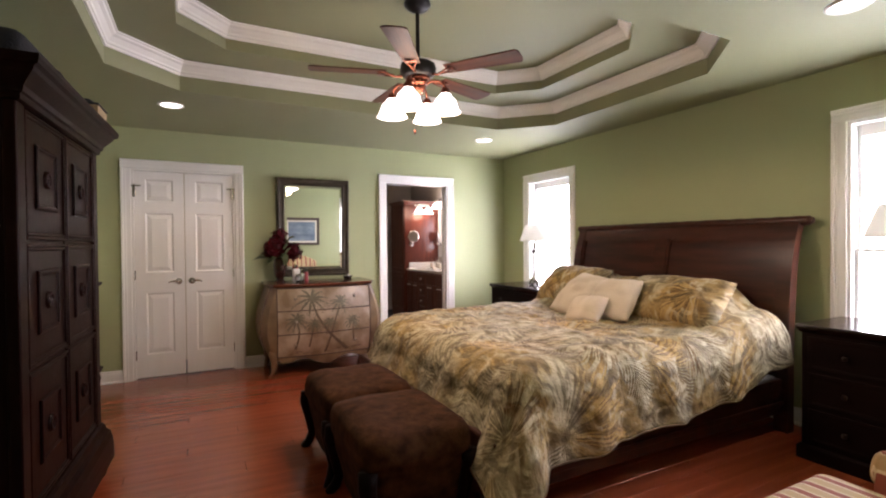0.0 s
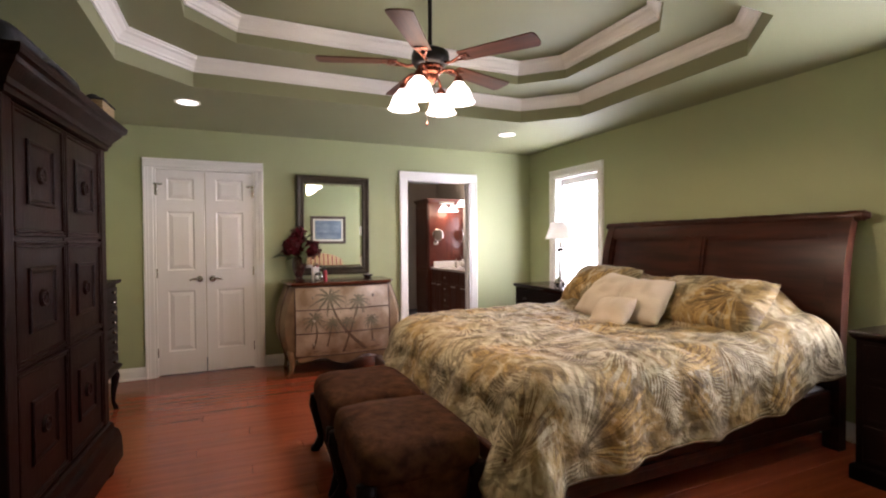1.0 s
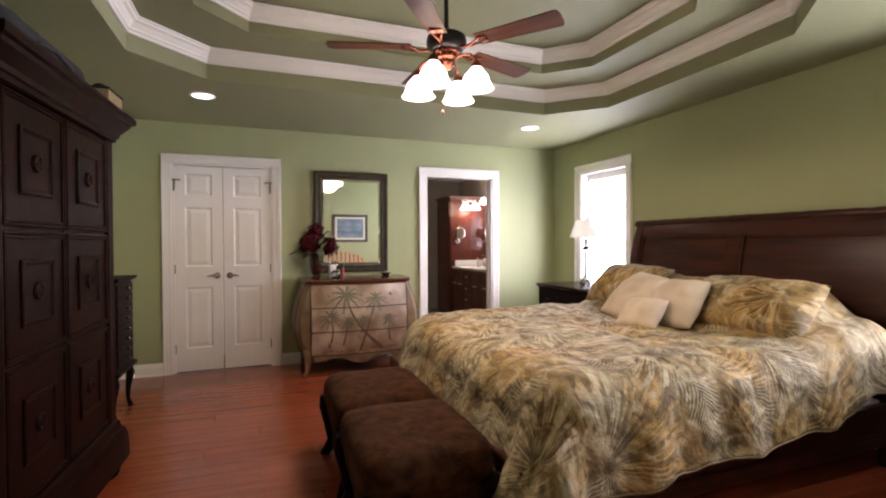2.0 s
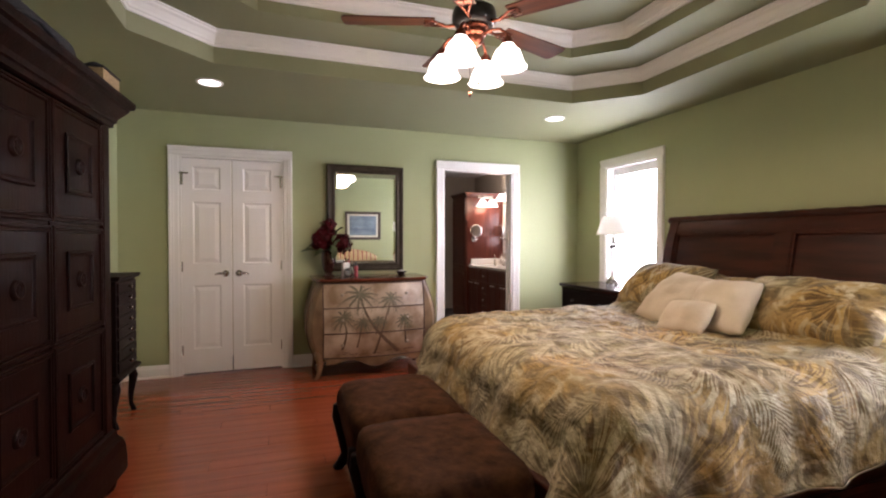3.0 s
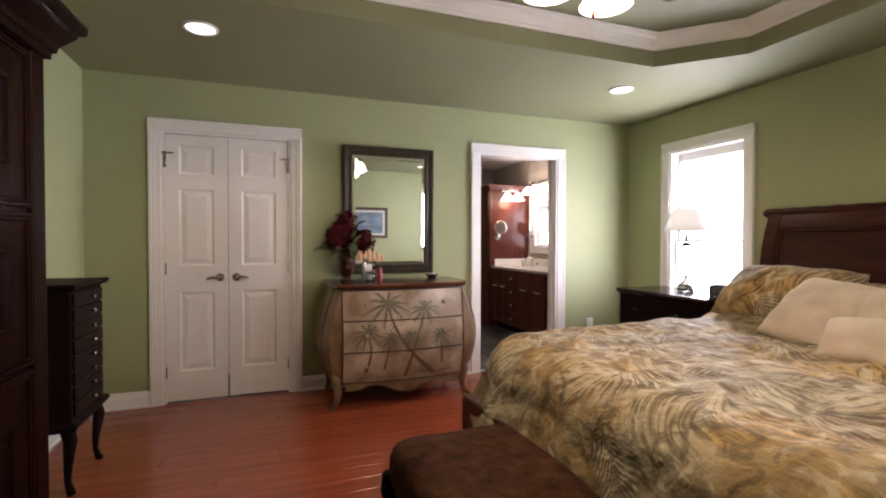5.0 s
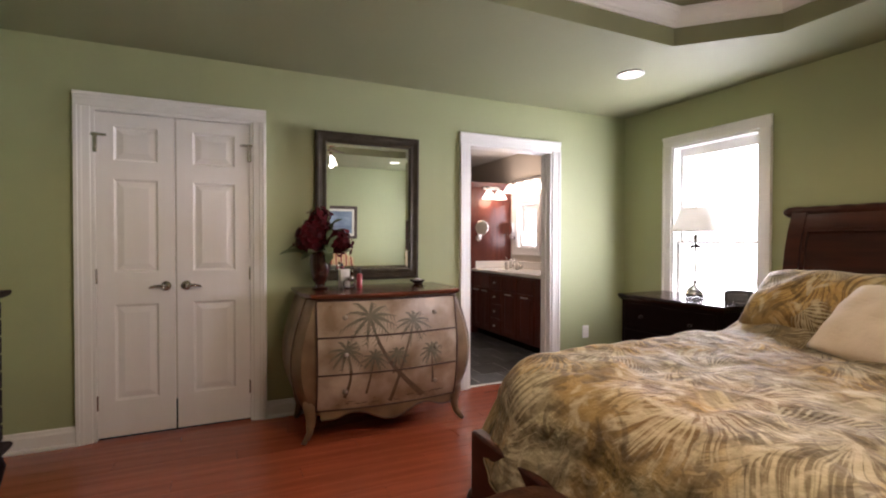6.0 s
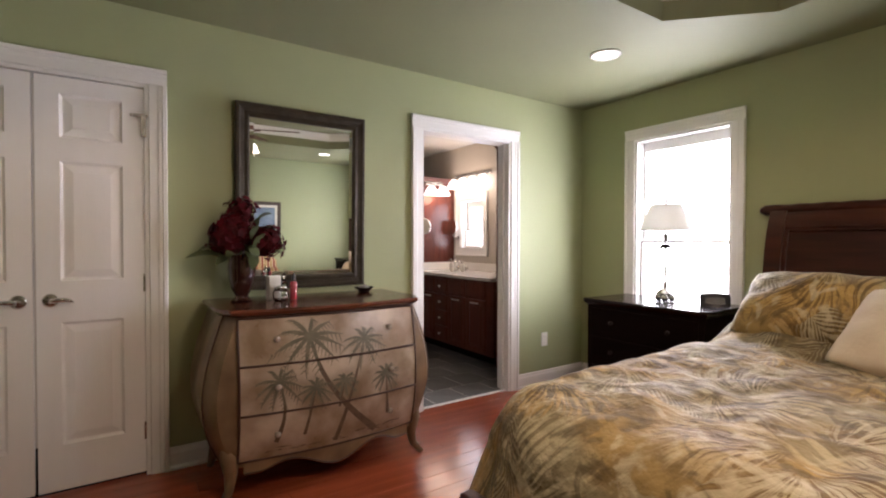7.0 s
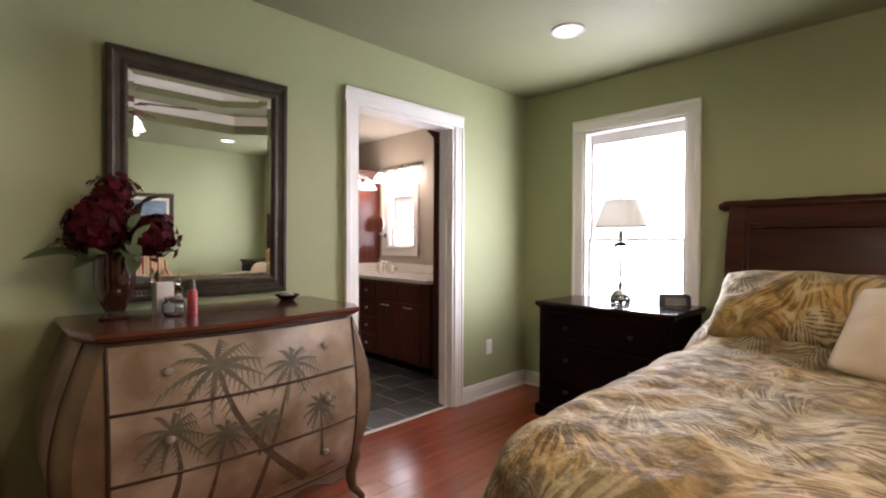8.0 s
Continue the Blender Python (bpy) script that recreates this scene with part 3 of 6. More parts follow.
# ---- jewellery chest ----
def jewellery_chest():
    x1, y0, y1 = 0.005, 4.345, 4.80
    x0 = XW + 0.04
    t = thing("jewellery_chest", pose(0, 0, 0), "tall narrow dark jewellery chest on curved legs", "chest")
    part("body", B(x0, x1, y0, y1, 0.34, 0.99, bevel=0.004), M_NIGHT, t)
    bm = bmesh.new()
    rings(bm, [[(x0 - 0.01, y0 - d, z), (x1 + d, y0 - d, z), (x1 + d, y1 + d, z), (x0 - 0.01, y1 + d, z)] for d, z in ((0.0, 0.985), (0.015, 0.99), (0.028, 1.0), (0.032, 1.012), (0.028, 1.02))])
    part("top", bm, M_NIGHT, t)
    bm = bmesh.new()
    rings(bm, [[(x0, y0 - d, z), (x1 + d, y0 - d, z), (x1 + d, y1 + d, z), (x0, y1 + d, z)] for d, z in ((0.004, 0.31), (0.026, 0.325), (0.03, 0.34), (0.022, 0.352), (0.0, 0.362))])
    part("base_moulding", bm, M_NIGHT, t)
    for k in range(8):
        z0 = 0.375 + k * 0.0755
        d = part("drawer", B(x1 + 0.002, x1 + 0.012, y0 + 0.02, y1 - 0.02, z0, z0 + 0.068, bevel=0.003), M_NIGHT, t)
        part("knob", lathe(bmesh.new(), [(0.0, 0.012), (0.006, 0.012), (0.005, 0.02), (0.011, 0.026), (0.010, 0.034), (0.0, 0.037)], 14, (x1, (y0 + y1) / 2 + 0.02, z0 + 0.034), "x", False), M_STEEL, d, "round nickel knob", True)
    for lx, sx in ((x1 - 0.03, 1), (x0 + 0.04, -1)):
        for ly, sy in ((y0 + 0.035, -1), (y1 - 0.035, 1)):
            pts = [(lx, ly, 0.33), (lx + sx * 0.02, ly + sy * 0.014, 0.26), (lx + sx * 0.006, ly + sy * 0.004, 0.14), (lx + sx * 0.004, ly + sy * 0.004, 0.06), (lx + sx * 0.018, ly + sy * 0.012, 0.015), (lx + sx * 0.026, ly + sy * 0.018, 0.0)]
            part("leg", tube(bmesh.new(), pts, [0.032, 0.03, 0.019, 0.014, 0.018, 0.016], 10), M_NIGHT, t, "", True)


jewellery_chest()

# ---- bombe dresser ----
M_CREAM = material("antique_cream_paint", (0.55, 0.445, 0.35), 0.30, other=(0.22, 0.145, 0.085), scale=4.5, bump=0.06, bump_scale=40)
# aged brown paint, with the shadow on the dresser's side darkened into it
M_DBODY = material("aged_shaded_cream_paint", (0.27, 0.180, 0.100), 0.38, other=(0.09, 0.050, 0.026), scale=3.4, bump=0.06, bump_scale=40)
M_DLINE = material("dark_brown_edge_paint", (0.06, 0.025, 0.015), 0.4, scale=8)
M_DTOP = material("red_brown_polished_wood", (0.13, 0.036, 0.018), 0.22, other=(0.075, 0.020, 0.010), scale=4, bump=0.03, bump_scale=20, grain=(0.6, 5, 5), coat=0.4)
M_PALM = material("painted_palm_green", (0.105, 0.096, 0.064), 0.5, other=(0.17, 0.145, 0.10), scale=25)
M_TRUNK = material("painted_trunk_brown", (0.085, 0.053, 0.032), 0.5, other=(0.14, 0.09, 0.055), scale=25)
M_CRYSTAL = material("crystal_knob", (0.40, 0.34, 0.28), 0.08, other=(0.25, 0.21, 0.17), scale=60, coat=0.6)
DX, DYB = 1.862, YN - 0.03


def d_half(z):
    s = (z - 0.14) / 0.76
    return 0.505 + 0.105 * math.sin(math.pi * min(1, max(0, s)) ** 0.85)


def d_front(x, z):
    s = min(1, max(0, (z - 0.14) / 0.76))
    yn = 5.098 - 0.065 * math.sin(math.pi * s ** 0.85) + 0.02 * (1 - s)
    return yn - 0.055 * math.cos(math.pi * x / 1.0)


def d_loop(z, grow=0.0):
    h = d_half(z) + grow
    pts = [(DX - h, DYB, z), (DX - h, DYB - 0.2, z), (DX - h, d_front(-h + 0.05, z) + 0.075, z)]
    n = 20
    for i in range(n + 1):
        x = -h + 0.05 + (2 * h - 0.10) * i / n
        pts.append((DX + x, d_front(x, z) - grow, z))
    pts += [(DX + h, d_front(h - 0.05, z) + 0.075, z), (DX + h, DYB - 0.2, z), (DX + h, DYB, z)]
    return pts


def d_patch(bm, x0, x1, z0, z1, off, thick, nx=18, nz=8):
    """A panel that follows the swelling front."""
    def P(i, j, o):
        x, z = x0 + (x1 - x0) * i / nx, z0 + (z1 - z0) * j / nz
        return (DX + x, d_front(x, z) - o, z)
    f = [[bm.verts.new(P(i, j, off + thick)) for j in range(nz + 1)] for i in range(nx + 1)]
    k = [[bm.verts.new(P(i, j, off)) for j in range(nz + 1)] for i in range(nx + 1)]
    for i in range(nx):
        for j in range(nz):
            bm.faces.new((f[i][j], f[i + 1][j], f[i + 1][j + 1], f[i][j + 1]))
    edge = [(i, 0) for i in range(nx)] + [(nx, j) for j in range(nz)] + [(i, nz) for i in range(nx, 0, -1)] + [(0, j) for j in range(nz, 0, -1)]
    for a, b in zip(edge, edge[1:] + edge[:1]):
        bm.faces.new((f[a[0]][a[1]], k[a[0]][a[1]], k[b[0]][b[1]], f[b[0]][b[1]]))
    return bm


def d_bead(bm, pts, r=0.0058):
    return tube(bm, [(DX + x, d_front(x, z) - 0.0065, z) for x, z in pts], r, 6)


def dresser():
    t = thing("bombe_dresser", pose(0, 0, 0), "cream bombe dresser with hand-painted palm trees", "dresser")
    bm = bmesh.new()
    zs = [0.16 + 0.73 * i / 14 for i in range(15)]
    rings(bm, [d_loop(z) for z in zs])
    part("body", bm, M_DBODY, t, "", 45)
    bm = bmesh.new()
    rings(bm, [[(x, y, z) for (x, y, _) in d_loop(0.88, g)] for g, z in ((0.002, 0.873), (0.020, 0.880), (0.032, 0.890), (0.038, 0.900), (0.031, 0.912))])
    part("top", bm, M_DTOP, t, "polished red-brown top", 35)
    XL, seams = 0.468, (0.19, 0.42, 0.648, 0.868)
    for z0, z1 in zip(seams, seams[1:]):
        d = part("drawer", d_patch(bmesh.new(), -XL, XL, z0 + 0.006, z1 - 0.006, 0.001, 0.006), M_CREAM, t, "", 40)
        zk = (z0 + z1) / 2 + 0.012
        for x in (-0.305, 0.29):
            y = d_front(x, zk) - 0.007
            part("knob", lathe(bmesh.new(), [(0.0, 0.0), (0.009, 0.0), (0.006, -0.010), (0.014, -0.018), (0.016, -0.025), (0.009, -0.032), (0.0, -0.033)], 12, (DX + x, y, zk), "y", False), M_CRYSTAL, d, "clear crystal knob", True)
    for z in seams:
        part("drawer_bead", d_bead(bmesh.new(), [(-XL + 2 * XL * i / 20, z) for i in range(21)]), M_DLINE, t, "dark brown painted line", True)
    for s in (-1, 1):
        part("drawer_bead", d_bead(bmesh.new(), [(s * XL, seams[0] + (seams[-1] - seams[0]) * i / 14) for i in range(15)]), M_DLINE, t, "", True)
        part("corner_line", tube(bmesh.new(), [(DX + s * (d_half(z) + 0.0005), d_front(d_half(z) - 0.05, z) + 0.075, z) for z in zs], 0.0045, 6), M_DLINE, t, "", True)
    # scalloped apron
    bm = bmesh.new()
    n = 32
    top, bot = [], []
    for i in range(n + 1):
        x = -0.44 + 0.88 * i / n
        u = abs(x) / 0.44
        zb = 0.135 - 0.035 * math.cos(u * math.pi * 1.9) + 0.03 * smooth01(0.75, 1, u)
        top.append((x, 0.20))
        bot.append((x, zb))
    f = [[bm.verts.new((DX + x, d_front(x, 0.2) - 0.004, z)) for x, z in row] for row in (top, bot)]
    k = [[bm.verts.new((DX + x, d_front(x, 0.2) + 0.018, z)) for x, z in row] for row in (top, bot)]
    for i in range(n):
        bm.faces.new((f[0][i], f[0][i + 1], f[1][i + 1], f[1][i]))
        bm.faces.new((k[0][i], k[1][i], k[1][i + 1], k[0][i + 1]))
        bm.faces.new((f[1][i], f[1][i + 1], k[1][i + 1], k[1][i]))
    part("apron", bm, M_DBODY, t, "scalloped cream apron", 40)
    part("apron_line", tube(bmesh.new(), [(DX + x, d_front(x, 0.2) - 0.005, z) for x, z in bot], 0.004, 6), M_DLINE, t, "", True)
    for s in (-1, 1):
        h = d_half(0.2)
        fx, fy = DX + s * (h - 0.045), d_front(h - 0.05, 0.2) + 0.03
        pts = [(fx, fy, 0.27), (fx, fy - 0.005, 0.20), (fx - s * 0.006, fy + 0.004, 0.12), (fx + s * 0.004, fy - 0.006, 0.05), (fx + s * 0.045, fy - 0.035, 0.0)]
        part("front_leg", tube(bmesh.new(), pts, [0.042, 0.043, 0.030, 0.020, 0.014], 10), M_DBODY, t, "cream curved leg", True)
        bx, by = DX + s * (h - 0.04), DYB - 0.05
        part("back_leg", tube(bmesh.new(), [(bx, by, 0.24), (bx, by, 0.16), (bx - s * 0.004, by, 0.1), (bx + s * 0.02, by, 0.0)], [0.04, 0.04, 0.028, 0.016], 10), M_DBODY, t, "", True)
    # painted palms: crown x, z, radius, foot of the trunk
    rnd = random.Random(7)
    palms = [(-0.092, 0.73, 0.145, 0.235, 0.225, 0.07), (0.178, 0.69, 0.10, 0.02, 0.215, 0.0), (-0.232, 0.53, 0.09, -0.255, 0.27, 0.03),
             (-0.07, 0.48, 0.07, -0.13, 0.285, 0.0), (0.068, 0.495, 0.058, 0.03, 0.40, 0.0), (0.295, 0.49, 0.075, 0.30, 0.30, 0.0)]
    for cx, cz, r, fx, fz, bend in palms:
        cx, fx, cz, r = 1.06 * cx - 0.05, 1.06 * fx - 0.035, cz + 0.034, r * 1.08
        bm = bmesh.new()

        def strip(pts, ws):
            row = []
            for i, (x, z) in enumerate(pts):
                a, b = pts[max(i - 1, 0)], pts[min(i + 1, len(pts) - 1)]
                dx, dz = b[0] - a[0], b[1] - a[1]
                l = math.hypot(dx, dz) or 1
                nx, nz = -dz / l * ws[i], dx / l * ws[i]
                row.append([bm.verts.new((DX + x + s * nx, d_front(x + s * nx, z + s * nz) - 0.0086, z + s * nz)) for s in (-1, 1)])
            for a, b in zip(row, row[1:]):
                bm.faces.new((a[0], a[1], b[1], b[0]))

        n = 10
        strip([(cx + (fx - cx) * (i / n) ** 1.0 + bend * math.sin(math.pi * i / n) * (-1 if fx > cx else 1), cz + (fz - cz) * i / n) for i in range(n + 1)], [0.0052 * (0.6 + 0.14 * i) * r / 0.09 for i in range(n + 1)])
        trunk_faces = len(bm.faces)
        for k in range(11):
            a = math.radians(-70 + 320 * k / 10 + rnd.uniform(-9, 9))
            L_ = r * rnd.uniform(0.85, 1.15)
            pts = []
            for i in range(8):
                s = i / 7
                pts.append((cx + L_ * s * math.cos(a), cz + L_ * s * math.sin(a) * 0.9 - 0.28 * L_ * s * s))
            strip(pts, [r * 0.06 * math.sin(math.pi * min(1, 0.12 + 0.9 * i / 7)) + 0.0006 for i in range(8)])
            for i in range(2, 8):
                for sg in (-1, 1):
                    px, pz = pts[i]
                    aa = a - 0.5 + sg * 0.9
                    strip([(px, pz), (px + 0.2 * r * math.cos(aa), pz + 0.2 * r * math.sin(aa) - 0.14 * r)], [0.0034, 0.0008])
        bm.faces.ensure_lookup_table()
        for i, f in enumerate(bm.faces):
            f.material_index = 1 if i < trunk_faces else 0
        part("painted_palm", bm, [M_PALM, M_TRUNK], t, "painted green-brown palm tree")
    bm = bmesh.new()
    for k in range(26):
        x = rnd.uniform(-0.36, 0.36)
        z = rnd.uniform(0.217, 0.245)
        w = rnd.uniform(0.01, 0.04)
        vs = []
        for sx, sz in ((-w, 0), (0, -0.003), (w, 0), (0, 0.004)):
            xx = max(-0.39, min(0.39, x + sx))
            vs.append(bm.verts.new((DX + xx, d_front(xx, z + sz) - 0.0084, z + sz)))
        bm.faces.new(vs)
    part("painted_ground", bm, M_TRUNK, t, "painted brown ground strokes", kind="stuff")


dresser()

# ---- wall mirror ----
M_PEWTER = material("pewter_brown_frame", (0.046, 0.034, 0.019), 0.5, 0.1, other=(0.026, 0.019, 0.010), scale=14, bump=0.3, bump_scale=70, spec=0.3)
M_MIRROR = material("mirror_glass", (0.88, 0.90, 0.88), 0.0, 1.0, other=(0.88, 0.90, 0.88))
M_MIRROR.node_tree.nodes["Principled BSDF"].inputs["Roughness"].default_value = 0.0
for l in list(M_MIRROR.node_tree.links):
    if l.to_socket.name == "Roughness":
        M_MIRROR.node_tree.links.remove(l)


def framed(t, w, h, prof, mat, label="", name="frame"):
    """A mitred picture frame in local x and z, facing -y; prof: inset from the outer edge and depth towards the viewer."""
    bm = bmesh.new()
    rings(bm, [[(i, -d, i), (w - i, -d, i), (w - i, -d, h - i), (i, -d, h - i)] for i, d in prof], True, False)
    return part(name, bm, mat, t, label)


def wall_mirror():
    x0, x1, z0, z1 = 1.482, 2.274, 0.95, 2.03
    t = thing("wall_mirror", pose(x0, YN - 0.012, z0, 0.9), "large mirror in a dark pewter-brown carved frame", "mirror")
    w, h = x1 - x0, z1 - z0
    framed(t, w, h, [(0.0, 0.0), (0.0, 0.028), (0.006, 0.034), (0.02, 0.036), (0.03, 0.030), (0.05, 0.026), (0.062, 0.030), (0.07, 0.030), (0.078, 0.020), (0.08, 0.012)], M_PEWTER)
    n = 40
    for k, (a, b, fixed) in enumerate(((0.09, w - 0.09, 0.035),)):
        bm = bmesh.new()
        for i in range(n):
            x = a + (b - a) * i / (n - 1)
            box(bm, x - 0.0045, x + 0.0045, -0.033, -0.026, fixed - 0.008, fixed + 0.012, bevel=0.002, seg=1)
        part("fluted_carving", bm, M_PEWTER, t, "row of carved flutes")
    bm = bmesh.new()
    lo = [[(i, -d, i), (w - i, -d, i), (w - i, -d, h - i), (i, -d, h - i)] for i, d in ((0.078, 0.011), (0.103, 0.0135))]
    rings(bm, lo, True, False)
    bm.faces.new([bm.verts.new(p) for p in lo[-1]])
    bmesh.ops.remove_doubles(bm, verts=bm.verts, dist=0.0003)
    part("mirror_glass", bm, M_MIRROR, t, "bevelled mirror glass")


wall_mirror()

# ---- picture and armchair by the south wall ----
M_FRAMEW = material("dark_picture_frame", (0.07, 0.05, 0.04), 0.4, scale=8)
M_MAT = material("cream_picture_mount", (0.66, 0.62, 0.52), 0.8)
M_SEA = material("blue_grey_seascape", (0.08, 0.12, 0.19), 0.5, other=(0.20, 0.26, 0.32), scale=4, grain=(1, 1, 3))
t = thing("framed_picture", pose(3.13, YS + 0.006, 1.12, 0, 0, 180), "framed blue seascape picture with cream mount", "picture")
framed(t, 0.76, 0.60, [(0.0, 0.0), (0.0, 0.02), (0.01, 0.026), (0.045, 0.022), (0.055, 0.012)], M_FRAMEW)
part("mount", B(0.05, 0.71, -0.010, -0.004, 0.05, 0.55), M_MAT, t)
part("picture_sheet", B(0.095, 0.665, -0.013, -0.0105, 0.095, 0.505), M_SEA, t)


def stripes(name):
    m = bpy.data.materials.new(name)
    m.use_nodes = True
    nt = m.node_tree
    N, L = nt.nodes, nt.links
    b = N["Principled BSDF"]
    b.inputs["Roughness"].default_value = 0.8
    co = N.new("ShaderNodeTexCoord")
    sep = N.new("ShaderNodeSeparateXYZ")
    L.new(co.outputs["Object"], sep.inputs[0])
    md = N.new("ShaderNodeMath")
    md.operation = "MULTIPLY"
    md.inputs[1].default_value = 11.0
    L.new(sep.outputs["X"], md.inputs[0])
    fr = N.new("ShaderNodeMath")
    fr.operation = "FRACT"
    L.new(md.outputs[0], fr.inputs[0])
    ramp = N.new("ShaderNodeValToRGB")
    ramp.color_ramp.interpolation = "CONSTANT"
    e = ramp.color_ramp.elements
    e[0].position, e[0].color = 0.0, (0.23, 0.055, 0.028, 1)
    e[1].position, e[1].color = 0.36, (0.62, 0.52, 0.34, 1)
    for p, c in ((0.44, (0.40, 0.27, 0.13, 1)), (0.92, (0.62, 0.52, 0.34, 1))):
        q = e.new(p)
        q.color = c
    L.new(fr.outputs[0], ramp.inputs[0])
    L.new(ramp.outputs[0], b.inputs["Base Color"])
    nz = N.new("ShaderNodeTexNoise")
    nz.inputs["Scale"].default_value = 260
    bn = N.new("ShaderNodeBump")
    bn.inputs["Strength"].default_value, bn.inputs["Distance"].default_value = 0.25, 0.004
    L.new(nz.outputs[0], bn.inputs["Height"])
    L.new(bn.outputs[0], b.inputs["Normal"])
    return m


M_STRIPE = stripes("red_gold_striped_upholstery")


def settee():
    t = thing("striped_settee", pose(2.33, 0.40, 0), "small settee in red and gold striped upholstery", "settee")
    part("seat_cushion", soft_box(bmesh.new(), -0.55, 0.55, 0.16, 0.80, 0.245, 0.405, 0.045, 0.003, 1), M_STRIPE, t, "", True)
    part("seat_base", soft_box(bmesh.new(), -0.69, 0.69, 0.05, 0.70, 0.11, 0.242, 0.02, 0.003, 2), M_STRIPE, t, "", True)
    bm = bmesh.new()
    n = 20
    loops = []
    for i in range(n + 1):
        x = -0.70 + 1.40 * i / n
        zt = 0.93 - 0.16 * (abs(x) / 0.70) ** 3
        loops.append([(x, 0.02, 0.24), (x, 0.18, 0.24), (x, 0.16, 0.5), (x, 0.13, zt - 0.06), (x, 0.09, zt), (x, 0.04, zt - 0.02), (x, 0.015, zt - 0.10), (x, 0.01, 0.5)])
    rings(bm, loops)
    part("backrest", bm, M_STRIPE, t, "", 50)
    for s in (-1, 1):
        bm = bmesh.new()
        prof = [(0.56, 0.24), (0.68, 0.24), (0.69, 0.38), (0.715, 0.43), (0.71, 0.49), (0.67, 0.515), (0.615, 0.50), (0.58, 0.455), (0.56, 0.40)]
        rings(bm, [[(s * u, y, v + (0.16 * smooth01(0.5, 0.1, y) if v > 0.3 else 0)) for u, v in prof] for y in (0.10, 0.2, 0.3, 0.4, 0.5, 0.63)])
        a = part("arm", bm, M_STRIPE, t, "", 45)
        part("arm_scroll", lathe(bmesh.new(), [(0.0, 0.0), (0.055, 0.0), (0.068, 0.012), (0.055, 0.026), (0.0, 0.03)], 20, (s * 0.645, 0.627, 0.445), "y", False), M_STRIPE, a, "", True)
        for y in (0.08, 0.64):
            part("leg", lathe(bmesh.new(), [(0.0, 0.0), (0.016, 0.0), (0.026, 0.10), (0.028, 0.115), (0.0, 0.116)], 12, (s * 0.62, y, 0), cap=False), M_NIGHT, t, "", True)


settee()


# ---- bed ----
BED = pose(0.02, 0.115, 0)
BY0b, BY1b, BYC = 1.93, 3.88, 2.905
HB = [(0.10, 4.235), (0.45, 4.24), (0.75, 4.25), (1.0, 4.27), (1.18, 4.295), (1.30, 4.325), (1.385, 4.355), (1.43, 4.375)]


def hb_x(z):
    for (z0, x0), (z1, x1) in zip(HB, HB[1:]):
        if z <= z1:
            return x0 + (x1 - x0) * max(0, (z - z0) / (z1 - z0))
    return HB[-1][1]


def hb_slab(bm, y0, y1, z0, z1, off, thick, n=12):
    poly = []
    for i in range(n + 1):
        z = z0 + (z1 - z0) * i / n
        poly.append((hb_x(z) - off, z))
    for i in range(n, -1, -1):
        z = z0 + (z1 - z0) * i / n
        poly.append((hb_x(z) - off + thick, z))
    rings(bm, [[(x, y, z) for x, z in poly] for y in (y0, y1)])
    return bm


